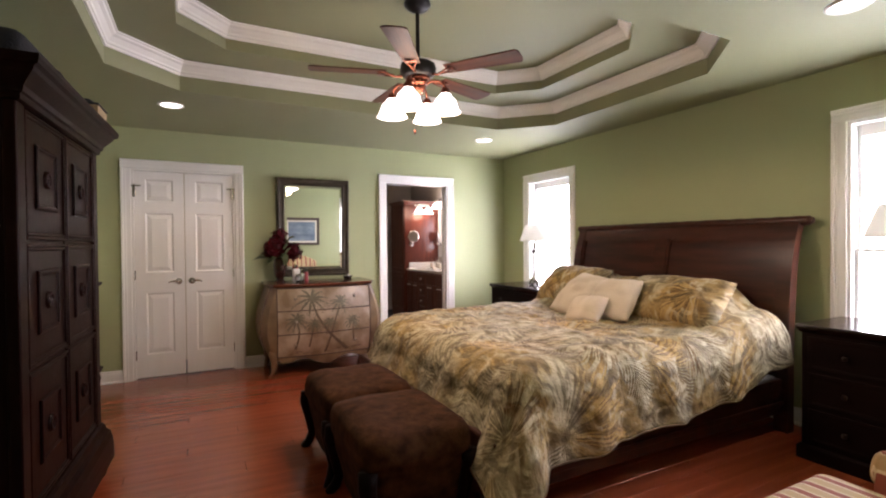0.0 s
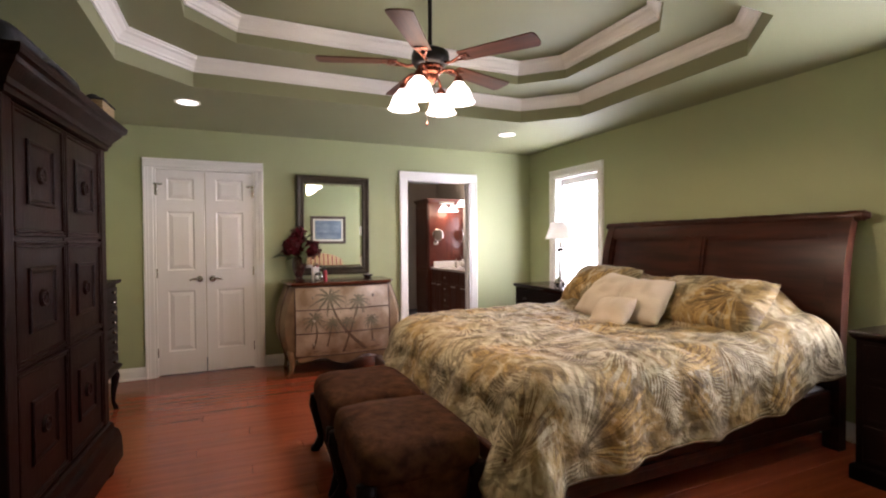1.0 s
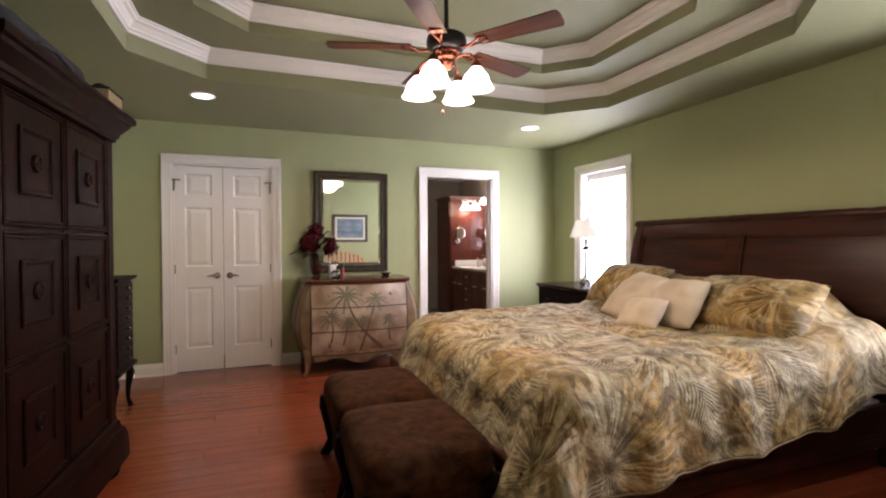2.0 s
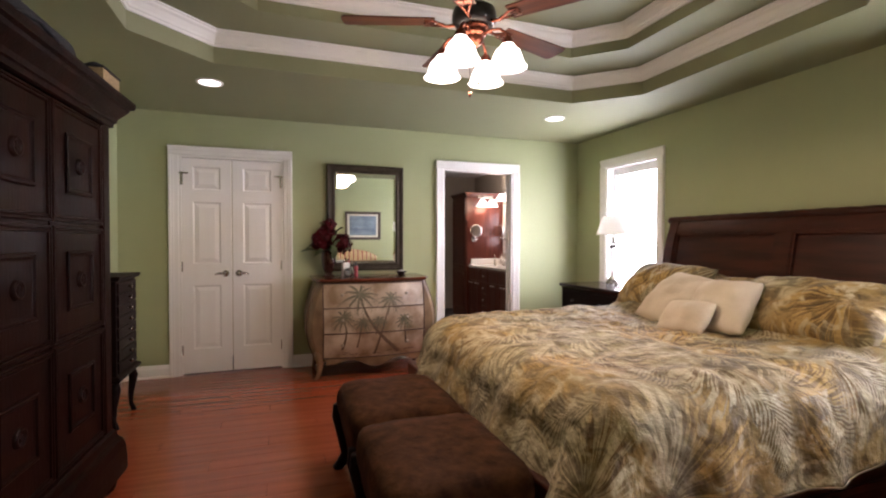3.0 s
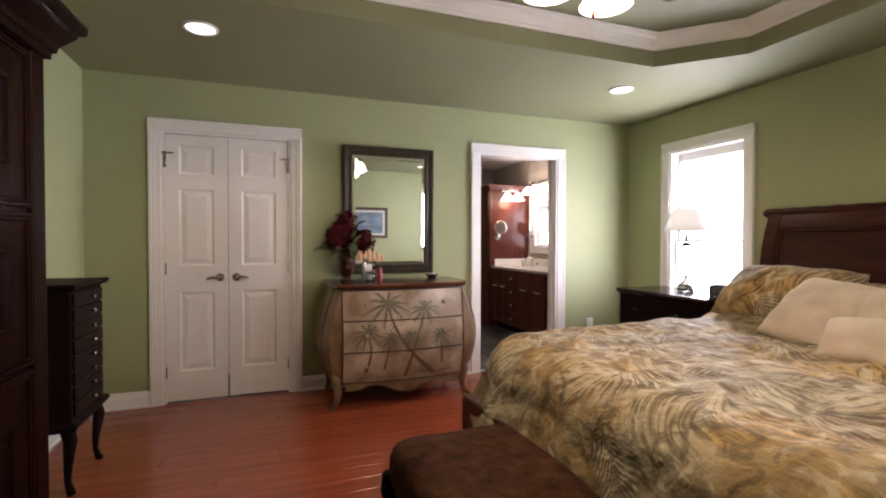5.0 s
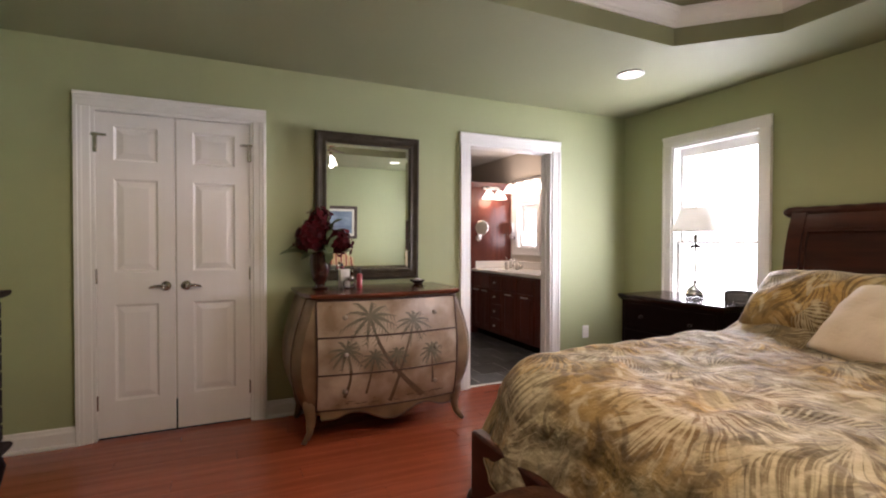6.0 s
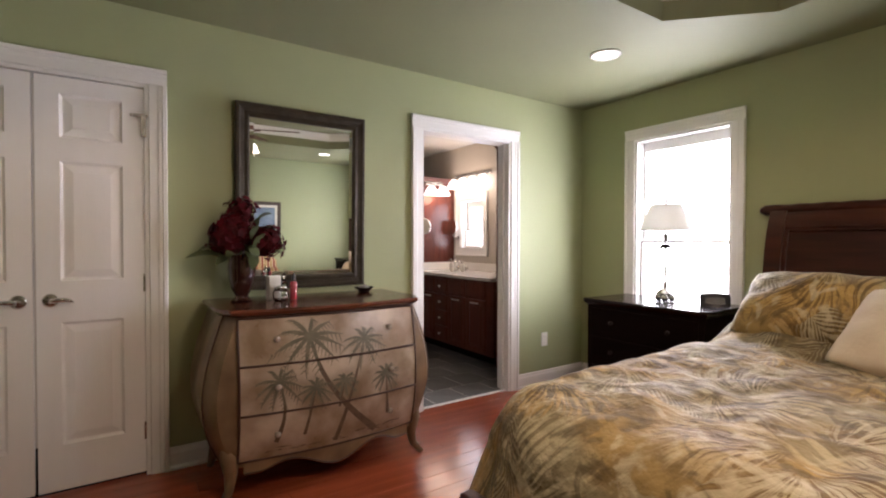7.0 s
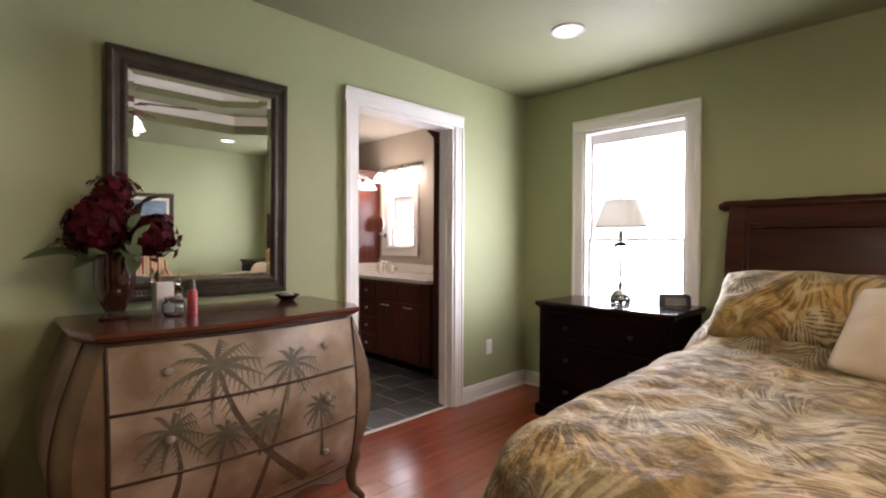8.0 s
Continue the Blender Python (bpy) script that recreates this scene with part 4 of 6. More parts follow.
def bed():
    t = thing("sleigh_bed", BED, "king-size dark cherry sleigh bed with panelled headboard", "bed")
    hb = part("headboard", hb_slab(bmesh.new(), 1.93, 3.88, 0.25, 1.42, 0.0, 0.028), M_BED, t, "panelled curved headboard", 50)
    for y0, y1 in ((1.865, 1.955), (3.855, 3.945)):
        part("post", hb_slab(bmesh.new(), y0, y1, 0.0, 1.43, 0.035, 0.075), M_BED, hb, "curved end post", 50)
    ym = BYC
    part("stile", hb_slab(bmesh.new(), ym - 0.05, ym + 0.05, 0.45, 1.33, 0.026, 0.03), M_BED, hb, "", 50)
    part("top_rail", hb_slab(bmesh.new(), 1.955, 3.855, 1.325, 1.42, 0.028, 0.03), M_BED, hb, "", 50)
    for ya, yb in ((1.955, ym - 0.05), (ym + 0.05, 3.855)):
        for a, b, c, d in ((ya, ya + 0.022, 0.5, 1.325), (yb - 0.022, yb, 0.5, 1.325), (ya + 0.022, yb - 0.022, 1.303, 1.325)):
            part("panel_moulding", hb_slab(bmesh.new(), a, b, c, d, 0.018, 0.02), M_BED, hb, "", 50)
    # rolled top with a carved twist
    bm = bmesh.new()
    loops = []
    n, seg = 110, 14
    for i in range(n + 1):
        y = 1.83 + (3.98 - 1.83) * i / n
        lp = []
        for k in range(seg):
            a = 2 * math.pi * k / seg
            r = 0.033 + 0.0022 * math.sin(3 * a + i * 0.9)
            lp.append((4.383 + r * math.cos(a), y, 1.437 + r * math.sin(a)))
        loops.append(lp)
    rings(bm, loops)
    part("rolled_top", bm, M_BED, hb, "carved rolled top rail", 60)
    for y, s in ((1.83, -1), (3.98, 1)):
        part("finial", lathe(bmesh.new(), [(0.0, 0.0), (0.034, 0.0), (0.034, s * 0.008), (0.02, s * 0.014), (0.024, s * 0.022), (0.018, s * 0.034), (0.0, s * 0.038)], 18, (4.383, y, 1.437), "y", False), M_BED, hb, "", True)
    for y0, y1, s in ((1.90, 1.94, -1), (3.87, 3.91, 1)):
        r = part("side_rail", B(1.92, 4.25, y0, y1, 0.13, 0.36, bevel=0.004), M_BED, t)
        yl = y0 - 0.012 if s < 0 else y1
        part("rail_ledge", B(1.92, 4.22, yl, yl + 0.012, 0.185, 0.215, bevel=0.004), M_BED, r)
    part("footboard", B(1.86, 1.92, 1.88, 3.87, 0.10, 0.40, bevel=0.012, seg=3), M_BED, t, "low footboard")
    for y in (1.92, 3.89):
        part("foot_leg", lathe(bmesh.new(), [(0.0, 0.0), (0.035, 0.0), (0.045, 0.03), (0.04, 0.08), (0.03, 0.11), (0.0, 0.112)], 16, (1.895, y, 0), cap=False), M_BED, t, "", True)


bed()


def fronds(name, base=0):
    """Woven palm-frond print: rotated feather shapes in gold, grey and dark olive on sand."""
    m = bpy.data.materials.new(name)
    m.use_nodes = True
    nt = m.node_tree
    N, L = nt.nodes, nt.links
    bs = N["Principled BSDF"]
    bs.inputs["Roughness"].default_value = 0.78
    bs.inputs["Sheen Weight"].default_value = 0.05

    def math_(op, a, b=None, c=None):
        n = N.new("ShaderNodeMath")
        n.operation = op
        for i, v in enumerate((a, b, c)):
            if v is None:
                continue
            if isinstance(v, (int, float)):
                n.inputs[i].default_value = v
            else:
                L.new(v, n.inputs[i])
        return n.outputs[0]

    def mix(f, a, b):
        n = N.new("ShaderNodeMix")
        n.data_type = "RGBA"
        L.new(f, n.inputs[0])
        for i, v in ((6, a), (7, b)):
            if isinstance(v, tuple):
                n.inputs[i].default_value = (*v, 1)
            else:
                L.new(v, n.inputs[i])
        return n.outputs[2]

    uv = N.new("ShaderNodeUVMap")
    # a small wander keeps the leaves from looking ruled
    wn_ = N.new("ShaderNodeTexNoise")
    wn_.inputs["Scale"].default_value = 5.0
    L.new(uv.outputs[0], wn_.inputs["Vector"])
    off = N.new("ShaderNodeVectorMath")
    off.operation = "MULTIPLY_ADD"
    L.new(wn_.outputs["Color"], off.inputs[0])
    off.inputs[1].default_value = (0.06, 0.06, 0)
    L.new(uv.outputs[0], off.inputs[2])

    fine = N.new("ShaderNodeTexNoise")
    fine.inputs["Scale"].default_value, fine.inputs["Detail"].default_value = 30, 4
    L.new(uv.outputs[0], fine.inputs["Vector"])
    patch = N.new("ShaderNodeTexNoise")
    patch.inputs["Scale"].default_value, patch.inputs["Detail"].default_value = 8, 2
    L.new(uv.outputs[0], patch.inputs["Vector"])

    def ramp01(v, a, b, lo=0.0, hi=1.0):
        n = N.new("ShaderNodeMapRange")
        n.interpolation_type = "SMOOTHSTEP"
        L.new(v, n.inputs[0])
        for i, q in enumerate((a, b, lo, hi)):
            n.inputs[i + 1].default_value = q
        return n.outputs[0]

    def cells(scale, shift):
        """Random leaf places: position in the leaf's own turned frame, and three random numbers a leaf."""
        sc = N.new("ShaderNodeVectorMath")
        sc.operation = "MULTIPLY_ADD"
        L.new(off.outputs[0], sc.inputs[0])
        sc.inputs[1].default_value, sc.inputs[2].default_value = (scale, scale, 0), shift
        vo = N.new("ShaderNodeTexVoronoi")
        vo.voronoi_dimensions = "2D"
        vo.inputs["Scale"].default_value, vo.inputs["Randomness"].default_value = 1.0, 0.95
        L.new(sc.outputs[0], vo.inputs["Vector"])
        d = N.new("ShaderNodeVectorMath")
        d.operation = "SUBTRACT"
        L.new(sc.outputs[0], d.inputs[0])
        L.new(vo.outputs["Position"], d.inputs[1])
        col = N.new("ShaderNodeSeparateColor")
        L.new(vo.outputs["Color"], col.inputs[0])
        rot = N.new("ShaderNodeVectorRotate")
        rot.rotation_type = "Z_AXIS"
        L.new(d.outputs[0], rot.inputs["Vector"])
        L.new(math_("MULTIPLY", col.outputs[0], 6.283), rot.inputs["Angle"])
        s = N.new("ShaderNodeSeparateXYZ")
        L.new(rot.outputs[0], s.inputs[0])
        return s.outputs[0], s.outputs[1], col

    def feather(scale, shift, freq, bow):
        u, v, col = cells(scale, shift)
        ub = math_("ADD", u, math_("MULTIPLY", math_("MULTIPLY", v, v), bow))
        a = math_("ABSOLUTE", ub)
        env = math_("SUBTRACT", 0.36, math_("MULTIPLY", math_("MULTIPLY", v, v), 0.8))
        env = math_("ADD", env, math_("MULTIPLY", math_("SUBTRACT", fine.outputs[0], 0.5), 0.35))
        inside = ramp01(math_("SUBTRACT", env, a), 0.0, 0.14)
        ph = math_("SUBTRACT", math_("MULTIPLY", v, freq), math_("MULTIPLY", math_("POWER", a, 0.7), freq * 0.8))
        ph = math_("ADD", ph, math_("MULTIPLY", fine.outputs[0], 5.0))
        st = ramp01(math_("ADD", math_("SINE", ph), math_("MULTIPLY", math_("SUBTRACT", patch.outputs[0], 0.5), 3.0)), -0.6, 0.8)
        return math_("MULTIPLY", inside, st), inside, col

    def spray(scale, shift, strands, curl):
        u, v, col = cells(scale, shift)
        vv = math_("ADD", v, 0.34)
        rad = math_("SQRT", math_("ADD", math_("MULTIPLY", u, u), math_("MULTIPLY", vv, vv)))
        ang = math_("ADD", math_("ARCTAN2", u, vv), math_("MULTIPLY", math_("MULTIPLY", rad, rad), math_("MULTIPLY", math_("SUBTRACT", col.outputs[1], 0.5), 2 * curl)))
        xyz = N.new("ShaderNodeCombineXYZ")
        L.new(math_("MULTIPLY", ang, strands), xyz.inputs[0])
        L.new(math_("MULTIPLY", rad, 2.2), xyz.inputs[1])
        L.new(math_("MULTIPLY", col.outputs[0], 40.0), xyz.inputs[2])
        no = N.new("ShaderNodeTexNoise")
        no.inputs["Scale"].default_value, no.inputs["Detail"].default_value, no.inputs["Roughness"].default_value = 1.0, 3.0, 0.55
        L.new(xyz.outputs[0], no.inputs["Vector"])
        st = no.outputs[0]
        lim = math_("ADD", 0.34, math_("MULTIPLY", st, 0.75))
        inside = math_("MULTIPLY", ramp01(math_("SUBTRACT", lim, rad), 0.0, 0.16), math_("MULTIPLY", ramp01(math_("ABSOLUTE", ang), 0.9, 1.7, 1.0, 0.0), ramp01(rad, 0.02, 0.16)))
        return math_("MULTIPLY", inside, ramp01(st, 0.44, 0.56)), inside, col

    def some(f, channel, above, amount):
        return math_("MULTIPLY", math_("MULTIPLY", f, math_("GREATER_THAN", channel, above)), amount)

    big = N.new("ShaderNodeTexNoise")
    big.inputs["Scale"].default_value, big.inputs["Detail"].default_value = 2.1, 3
    L.new(uv.outputs[0], big.inputs["Vector"])
    tone = ramp01(big.outputs[0], 0.43, 0.57)
    ground = mix(tone, (0.345, 0.230, 0.078), (0.320, 0.265, 0.150))
    ground = mix(ramp01(patch.outputs[0], 0.44, 0.66, 0.0, 0.7), ground, (0.131, 0.081, 0.026))
    # long sprays of thin blades that curl away from one stalk
    f1, in1, c1 = spray(1.6, (1.3, 4.7, 0), 15.0, 1.4)
    c = mix(math_("MULTIPLY", in1, 0.75), ground, mix(tone, (0.165, 0.092, 0.024), (0.165, 0.125, 0.062)))
    c = mix(math_("MULTIPLY", f1, 0.95), c, mix(tone, (0.478, 0.305, 0.090), (0.485, 0.415, 0.255)))
    f2, in2, c2 = spray(2.2, (7.9, 2.2, 0), 14.0, -1.2)
    c = mix(some(in2, c2.outputs[1], 0.35, 0.85), c, mix(tone, (0.130, 0.070, 0.018), (0.115, 0.084, 0.038)))
    c = mix(some(f2, c2.outputs[1], 0.35, 0.95), c, mix(c2.outputs[2], (0.480, 0.420, 0.275), (0.440, 0.278, 0.085)))
    f3, in3, c3 = feather(3.0, (3.1, 9.4, 0), 84, -0.5)
    c = mix(some(in3, c3.outputs[1], 0.6, 0.6), c, (0.065, 0.044, 0.017))
    c = mix(some(f3, c3.outputs[1], 0.6, 0.8), c, mix(c3.outputs[2], (0.50, 0.440, 0.285), (0.355, 0.290, 0.170)))
    # gaps between the leaves, and pale tips
    gap = N.new("ShaderNodeTexNoise")
    gap.inputs["Scale"].default_value, gap.inputs["Detail"].default_value, gap.inputs["Distortion"].default_value = 9, 4, 1.4
    L.new(uv.outputs[0], gap.inputs["Vector"])
    c = mix(ramp01(gap.outputs[0], 0.53, 0.63, 0.0, 0.55), c, (0.065, 0.042, 0.016))
    c = mix(ramp01(gap.outputs[0], 0.46, 0.34, 0.0, 0.65), c, (0.56, 0.475, 0.31))
    L.new(c, bs.inputs["Base Color"])
    wv = N.new("ShaderNodeTexNoise")
    wv.inputs["Scale"].default_value = 160
    L.new(uv.outputs[0], wv.inputs["Vector"])
    wr = N.new("ShaderNodeTexNoise")
    wr.inputs["Scale"].default_value, wr.inputs["Detail"].default_value = 9, 4
    L.new(uv.outputs[0], wr.inputs["Vector"])
    b1 = N.new("ShaderNodeBump")
    b1.inputs["Strength"].default_value, b1.inputs["Distance"].default_value = 0.75, 0.045
    L.new(wr.outputs[0], b1.inputs["Height"])
    b2 = N.new("ShaderNodeBump")
    b2.inputs["Strength"].default_value, b2.inputs["Distance"].default_value = 0.2, 0.003
    L.new(wv.outputs[0], b2.inputs["Height"])
    L.new(b1.outputs[0], b2.inputs["Normal"])
    L.new(b2.outputs[0], bs.inputs["Normal"])
    return m


M_FROND = fronds("palm_frond_print_fabric")
M_HEM = material("tan_piping", (0.17, 0.12, 0.06), 0.8, scale=30)


def cloth_point(cx, cy):
    """Where a point of the flat cloth (in bed plan, metres) lies once it is spread over the mattress."""
    X0, Y0, Y1 = 2.125, 2.03, 3.81
    ztop = 0.712
    ex = max(0.0, X0 - cx)
    ey0, ey1 = max(0.0, Y0 - cy), max(0.0, cy - Y1)
    px, py = max(cx, X0), min(max(cy, Y0), Y1)
    dx, dy = -ex, (-ey0 if ey0 > 0 else ey1)
    e = math.hypot(dx, dy)
    # the far foot corner is rounded in plan
    R = 0.16
    ax, ay = cx - (X0 + R), cy - (Y1 - R)
    far = ax < 0 and ay > 0
    if far:
        l = math.hypot(ax, ay)
        wx, wy = ax / l, ay / l
        px, py = X0 + R + wx * min(l, R), Y1 - R + wy * min(l, R)
        e = max(0.0, l - R) * (1 - 0.52 * abs(wx * wy))
        dx, dy = wx * e, wy * e
    # head end rises over the pillows beneath
    edge = min(1.0, (py - Y0 + 0.08) / 0.32, (Y1 + 0.08 - py) / 0.32)
    bul = smooth01(3.52, 3.95, cx) * (0.07 + 0.20 * smooth01(0, 1, edge))
    z = ztop + bul + 0.026 * noise.noise(Vector((px * 3.1, py * 3.1, 0))) + 0.017 * noise.noise(Vector((px * 9, py * 7, 3))) + 0.016 * (1 - abs(noise.noise(Vector((px * 5 + py * 3, py * 9 - px * 2, 7)))))
    if e > 0:
        r = 0.20
        ux, uy = dx / e, dy / e
        q = r * math.pi / 2
        if e < q:
            a = e / r
            out, down = r * math.sin(a), r * (1 - math.cos(a))
        else:
            k = e - q
            flare = 0.10 + 0.28 * ux * ux * (ux < 0) + (0.2 if far else 0.75) * abs(ux * uy)
            out, down = r + flare * k, r + k * 0.97
        along = (cx if abs(dy) > abs(dx) else cy)
        fold = 0.014 * math.sin(along * 11 + 2.0 * noise.noise(Vector((along * 2, 1, 0)))) + 0.010 * math.sin(along * 23 + 1.7)
        amt = smooth01(0.08, 0.45, e)
        out += fold * amt
        px += ux * out
        py += uy * out
        z -= down
        z = max(z, 0.012)
    return Vector((px, py, z))


def comforter():
    bm = bmesh.new()
    uvl = bm.loops.layers.uv.new("cloth")
    nx, ny = 130, 130
    head, grid = 4.145, []
    for i in range(nx + 1):
        row = []
        for j in range(ny + 1):
            s, v = i / nx, j / ny
            # hem: short at the headboard, long at the foot
            cxm = 1.57 + (head - 1.57) * s
            hang0 = 0.45 + 0.135 * min(1.0, max(0.0, (4.1 - cxm) / 2.1))
            hang1 = 0.44
            cy = (2.02 - hang0) + ((3.79 + hang1) - (2.02 - hang0)) * v
            cx = cxm
            row.append((bm.verts.new(cloth_point(cx, cy)), (cx, cy)))
        grid.append(row)
    for i in range(nx):
        for j in range(ny):
            q = (grid[i][j], grid[i + 1][j], grid[i + 1][j + 1], grid[i][j + 1])
            f = bm.faces.new([a for a, _ in q])
            for lp, (_, c) in zip(f.loops, q):
                lp[uvl].uv = c
    ob = part("comforter", bm, M_FROND, None, "", True, BED)
    tagged(ob, "palm-frond print comforter in gold and grey spread over the bed", "comforter")
    so = ob.modifiers.new("thickness", "SOLIDIFY")
    so.thickness, so.offset = 0.018, -1
    hem = [grid[i][0][1] for i in range(nx, -1, -1)] + [grid[0][j][1] for j in range(ny + 1)] + [grid[i][ny][1] for i in range(nx + 1)]
    part("piping", tube(bmesh.new(), [cloth_point(*c) for c in hem[::2]], 0.0045, 6), M_HEM, ob, "tan piping along the hem", True)


part_m = part("mattress", B(2.12, 4.23, 1.98, 3.83, 0.37, 0.64, bevel=0.05, seg=3), material("white_mattress_ticking", (0.7, 0.68, 0.64), 0.8), None, "", 60, BED)
tagged(part_m, "white king mattress under the comforter", "mattress")
part_b = part("box_spring", B(2.12, 4.22, 1.945, 3.865, 0.20, 0.368, bevel=0.01), material("grey_ticking", (0.3, 0.3, 0.3), 0.8), None, "", 60, BED)
tagged(part_b, "grey fabric box spring inside the bed frame", "box spring")
comforter()


# ---- pillows ----
M_IVORY = material("ivory_quilted_cotton", (0.67, 0.58, 0.47), 0.75, other=(0.59, 0.49, 0.37), scale=6, bump=0.3, bump_scale=45)


def pillow(name, w, h, d, m, mat, label, seed=0):
    """Stuffed cushion in local x (width) and z (height), standing on z = 0, thick along y."""
    bm = bmesh.new()
    uvl = bm.loops.layers.uv.new("cloth")
    n = 22
    sides = []
    for s in (-1, 1):
        g = []
        for i in range(n + 1):
            row = []
            for j in range(n + 1):
                u, v = 2 * i / n - 1, 2 * j / n - 1
                fall = max(0.0, (1 - abs(u) ** 2.3)) ** 0.55 * max(0.0, (1 - abs(v) ** 2.3)) ** 0.55
                pin = 1 - 0.045 * abs(v) ** 6 - 0.03 * (1 - v * v) * abs(u) - 0.02 * noise.noise(Vector((v * 2, seed, 0)))
                pin2 = 1 - 0.06 * abs(u) ** 6 - 0.05 * (1 - u * u) * abs(v) - 0.03 * noise.noise(Vector((u * 2, seed, 5)))
                x, z = u * w / 2 * pin, h / 2 + v * h / 2 * pin2
                y = s * d / 2 * fall
                nz = noise.noise(Vector((x * 9 + seed, z * 9, s * 2.0))) * 0.03 * fall
                row.append((bm.verts.new((x, y + nz, z)), (x + seed * 0.37, z + seed * 0.21)))
            g.append(row)
        sides.append(g)
    for s, g in enumerate(sides):
        for i in range(n):
            for j in range(n):
                q = (g[i][j], g[i + 1][j], g[i + 1][j + 1], g[i][j + 1])
                f = bm.faces.new([a for a, _ in q])
                for lp, (_, c) in zip(f.loops, q):
                    lp[uvl].uv = c
    bmesh.ops.remove_doubles(bm, verts=bm.verts, dist=0.0006)
    ob = part(name, bm, mat, None, "", True, m)
    tagged(ob, label, "pillow", "pillows on the bed")
    return ob


# local x of the pillows runs along the headboard; they lean back towards it
def lean(x, y, z, tilt, turn=0.0, roll=0.0):
    return BED @ pose(x, y, z) @ pose(0, 0, 0, 0, 0, 90 + turn) @ pose(0, 0, 0, tilt, 0, 0) @ pose(0, 0, 0, 0, roll, 0)


pillow("sham_pillow", 0.80, 0.44, 0.25, lean(3.60, 2.40, 0.72, 46, 3), M_FROND, "palm-print sham pillow leaning on the headboard", 2)
pillow("sham_pillow", 0.80, 0.44, 0.25, lean(3.64, 3.49, 0.745, 44, -4), M_FROND, "palm-print sham pillow leaning on the headboard", 5)
pillow("throw_pillow", 0.52, 0.47, 0.19, lean(3.38, 3.13, 0.70, 48, -4, -7), M_IVORY, "square ivory cotton throw pillow", 11)
pillow("throw_pillow", 0.39, 0.41, 0.18, lean(3.38, 2.705, 0.71, 44, 8, 4), M_IVORY, "square ivory cotton throw pillow", 12)
pillow("throw_pillow", 0.31, 0.25, 0.14, lean(3.20, 2.765, 0.71, 46, 6, 5), M_IVORY, "small oblong ivory cotton throw pillow", 13)


# ---- ottomans at the foot of the bed ----
M_SUEDE = material("dark_brown_suede", (0.072, 0.028, 0.011), 0.9, other=(0.024, 0.008, 0.003), scale=16, bump=0.35, bump_scale=80)
M_SUEDE.node_tree.nodes["Principled BSDF"].inputs["Specular IOR Level"].default_value = 0.15


def ottoman(y0, y1):
    x0, x1 = 1.305, 1.84
    cx, cy, hx, hy = (x0 + x1) / 2, (y0 + y1) / 2, (x1 - x0) / 2, (y1 - y0) / 2
    t = thing("ottoman", pose(cx, cy, 0), "brown suede ottoman with curved legs at the bed's foot", "ottoman", "ottomans at the bed foot")

    def pad(k, z, power):
        lp = []
        for i in range(48):
            a = 2 * math.pi * i / 48
            c, n = math.cos(a), math.sin(a)
            q = (abs(c) ** power + abs(n) ** power) ** (-1 / power)
            p = Vector((hx * k * q * c, hy * k * q * n, z))
            lp.append(p + Vector(noise.noise_vector(p * 6 + Vector((y0, 0, 0)))) * 0.006)
        return lp

    bm = bmesh.new()
    rings(bm, [pad(*q) for q in ((0.93, 0.338, 9), (0.985, 0.346, 9), (1.005, 0.375, 9), (1.01, 0.415, 9), (0.99, 0.45, 8), (0.95, 0.474, 7), (0.86, 0.488, 6), (0.6, 0.500, 4), (0.25, 0.505, 3))])
    part("cushion", bm, M_SUEDE, t, "padded suede top", True)
    bm = bmesh.new()
    rings(bm, [pad(*q) for q in ((0.95, 0.36, 10), (0.95, 0.33, 10), (0.92, 0.27, 10), (0.86, 0.20, 10), (0.82, 0.14, 10), (0.81, 0.085, 10))])
    part("apron", bm, M_SUEDE, t, "", 40)
    for sx in (-1, 1):
        for sy in (-1, 1):
            ax, ay = sx * hx * 0.93, sy * hy * 0.93
            pts = [(ax * 0.97, ay * 0.97, 0.35), (ax * 1.0, ay * 1.0, 0.29), (ax * 0.93, ay * 0.93, 0.19), (ax * 0.88, ay * 0.88, 0.10), (ax * 0.95, ay * 0.95, 0.04), (ax * 1.04, ay * 1.04, 0.0)]
            part("leg", tube(bmesh.new(), pts, [0.042, 0.040, 0.032, 0.026, 0.028, 0.026], 10), M_NIGHT, t, "dark curved leg", True)


ottoman(2.085, 2.72)
ottoman(2.735, 3.37)


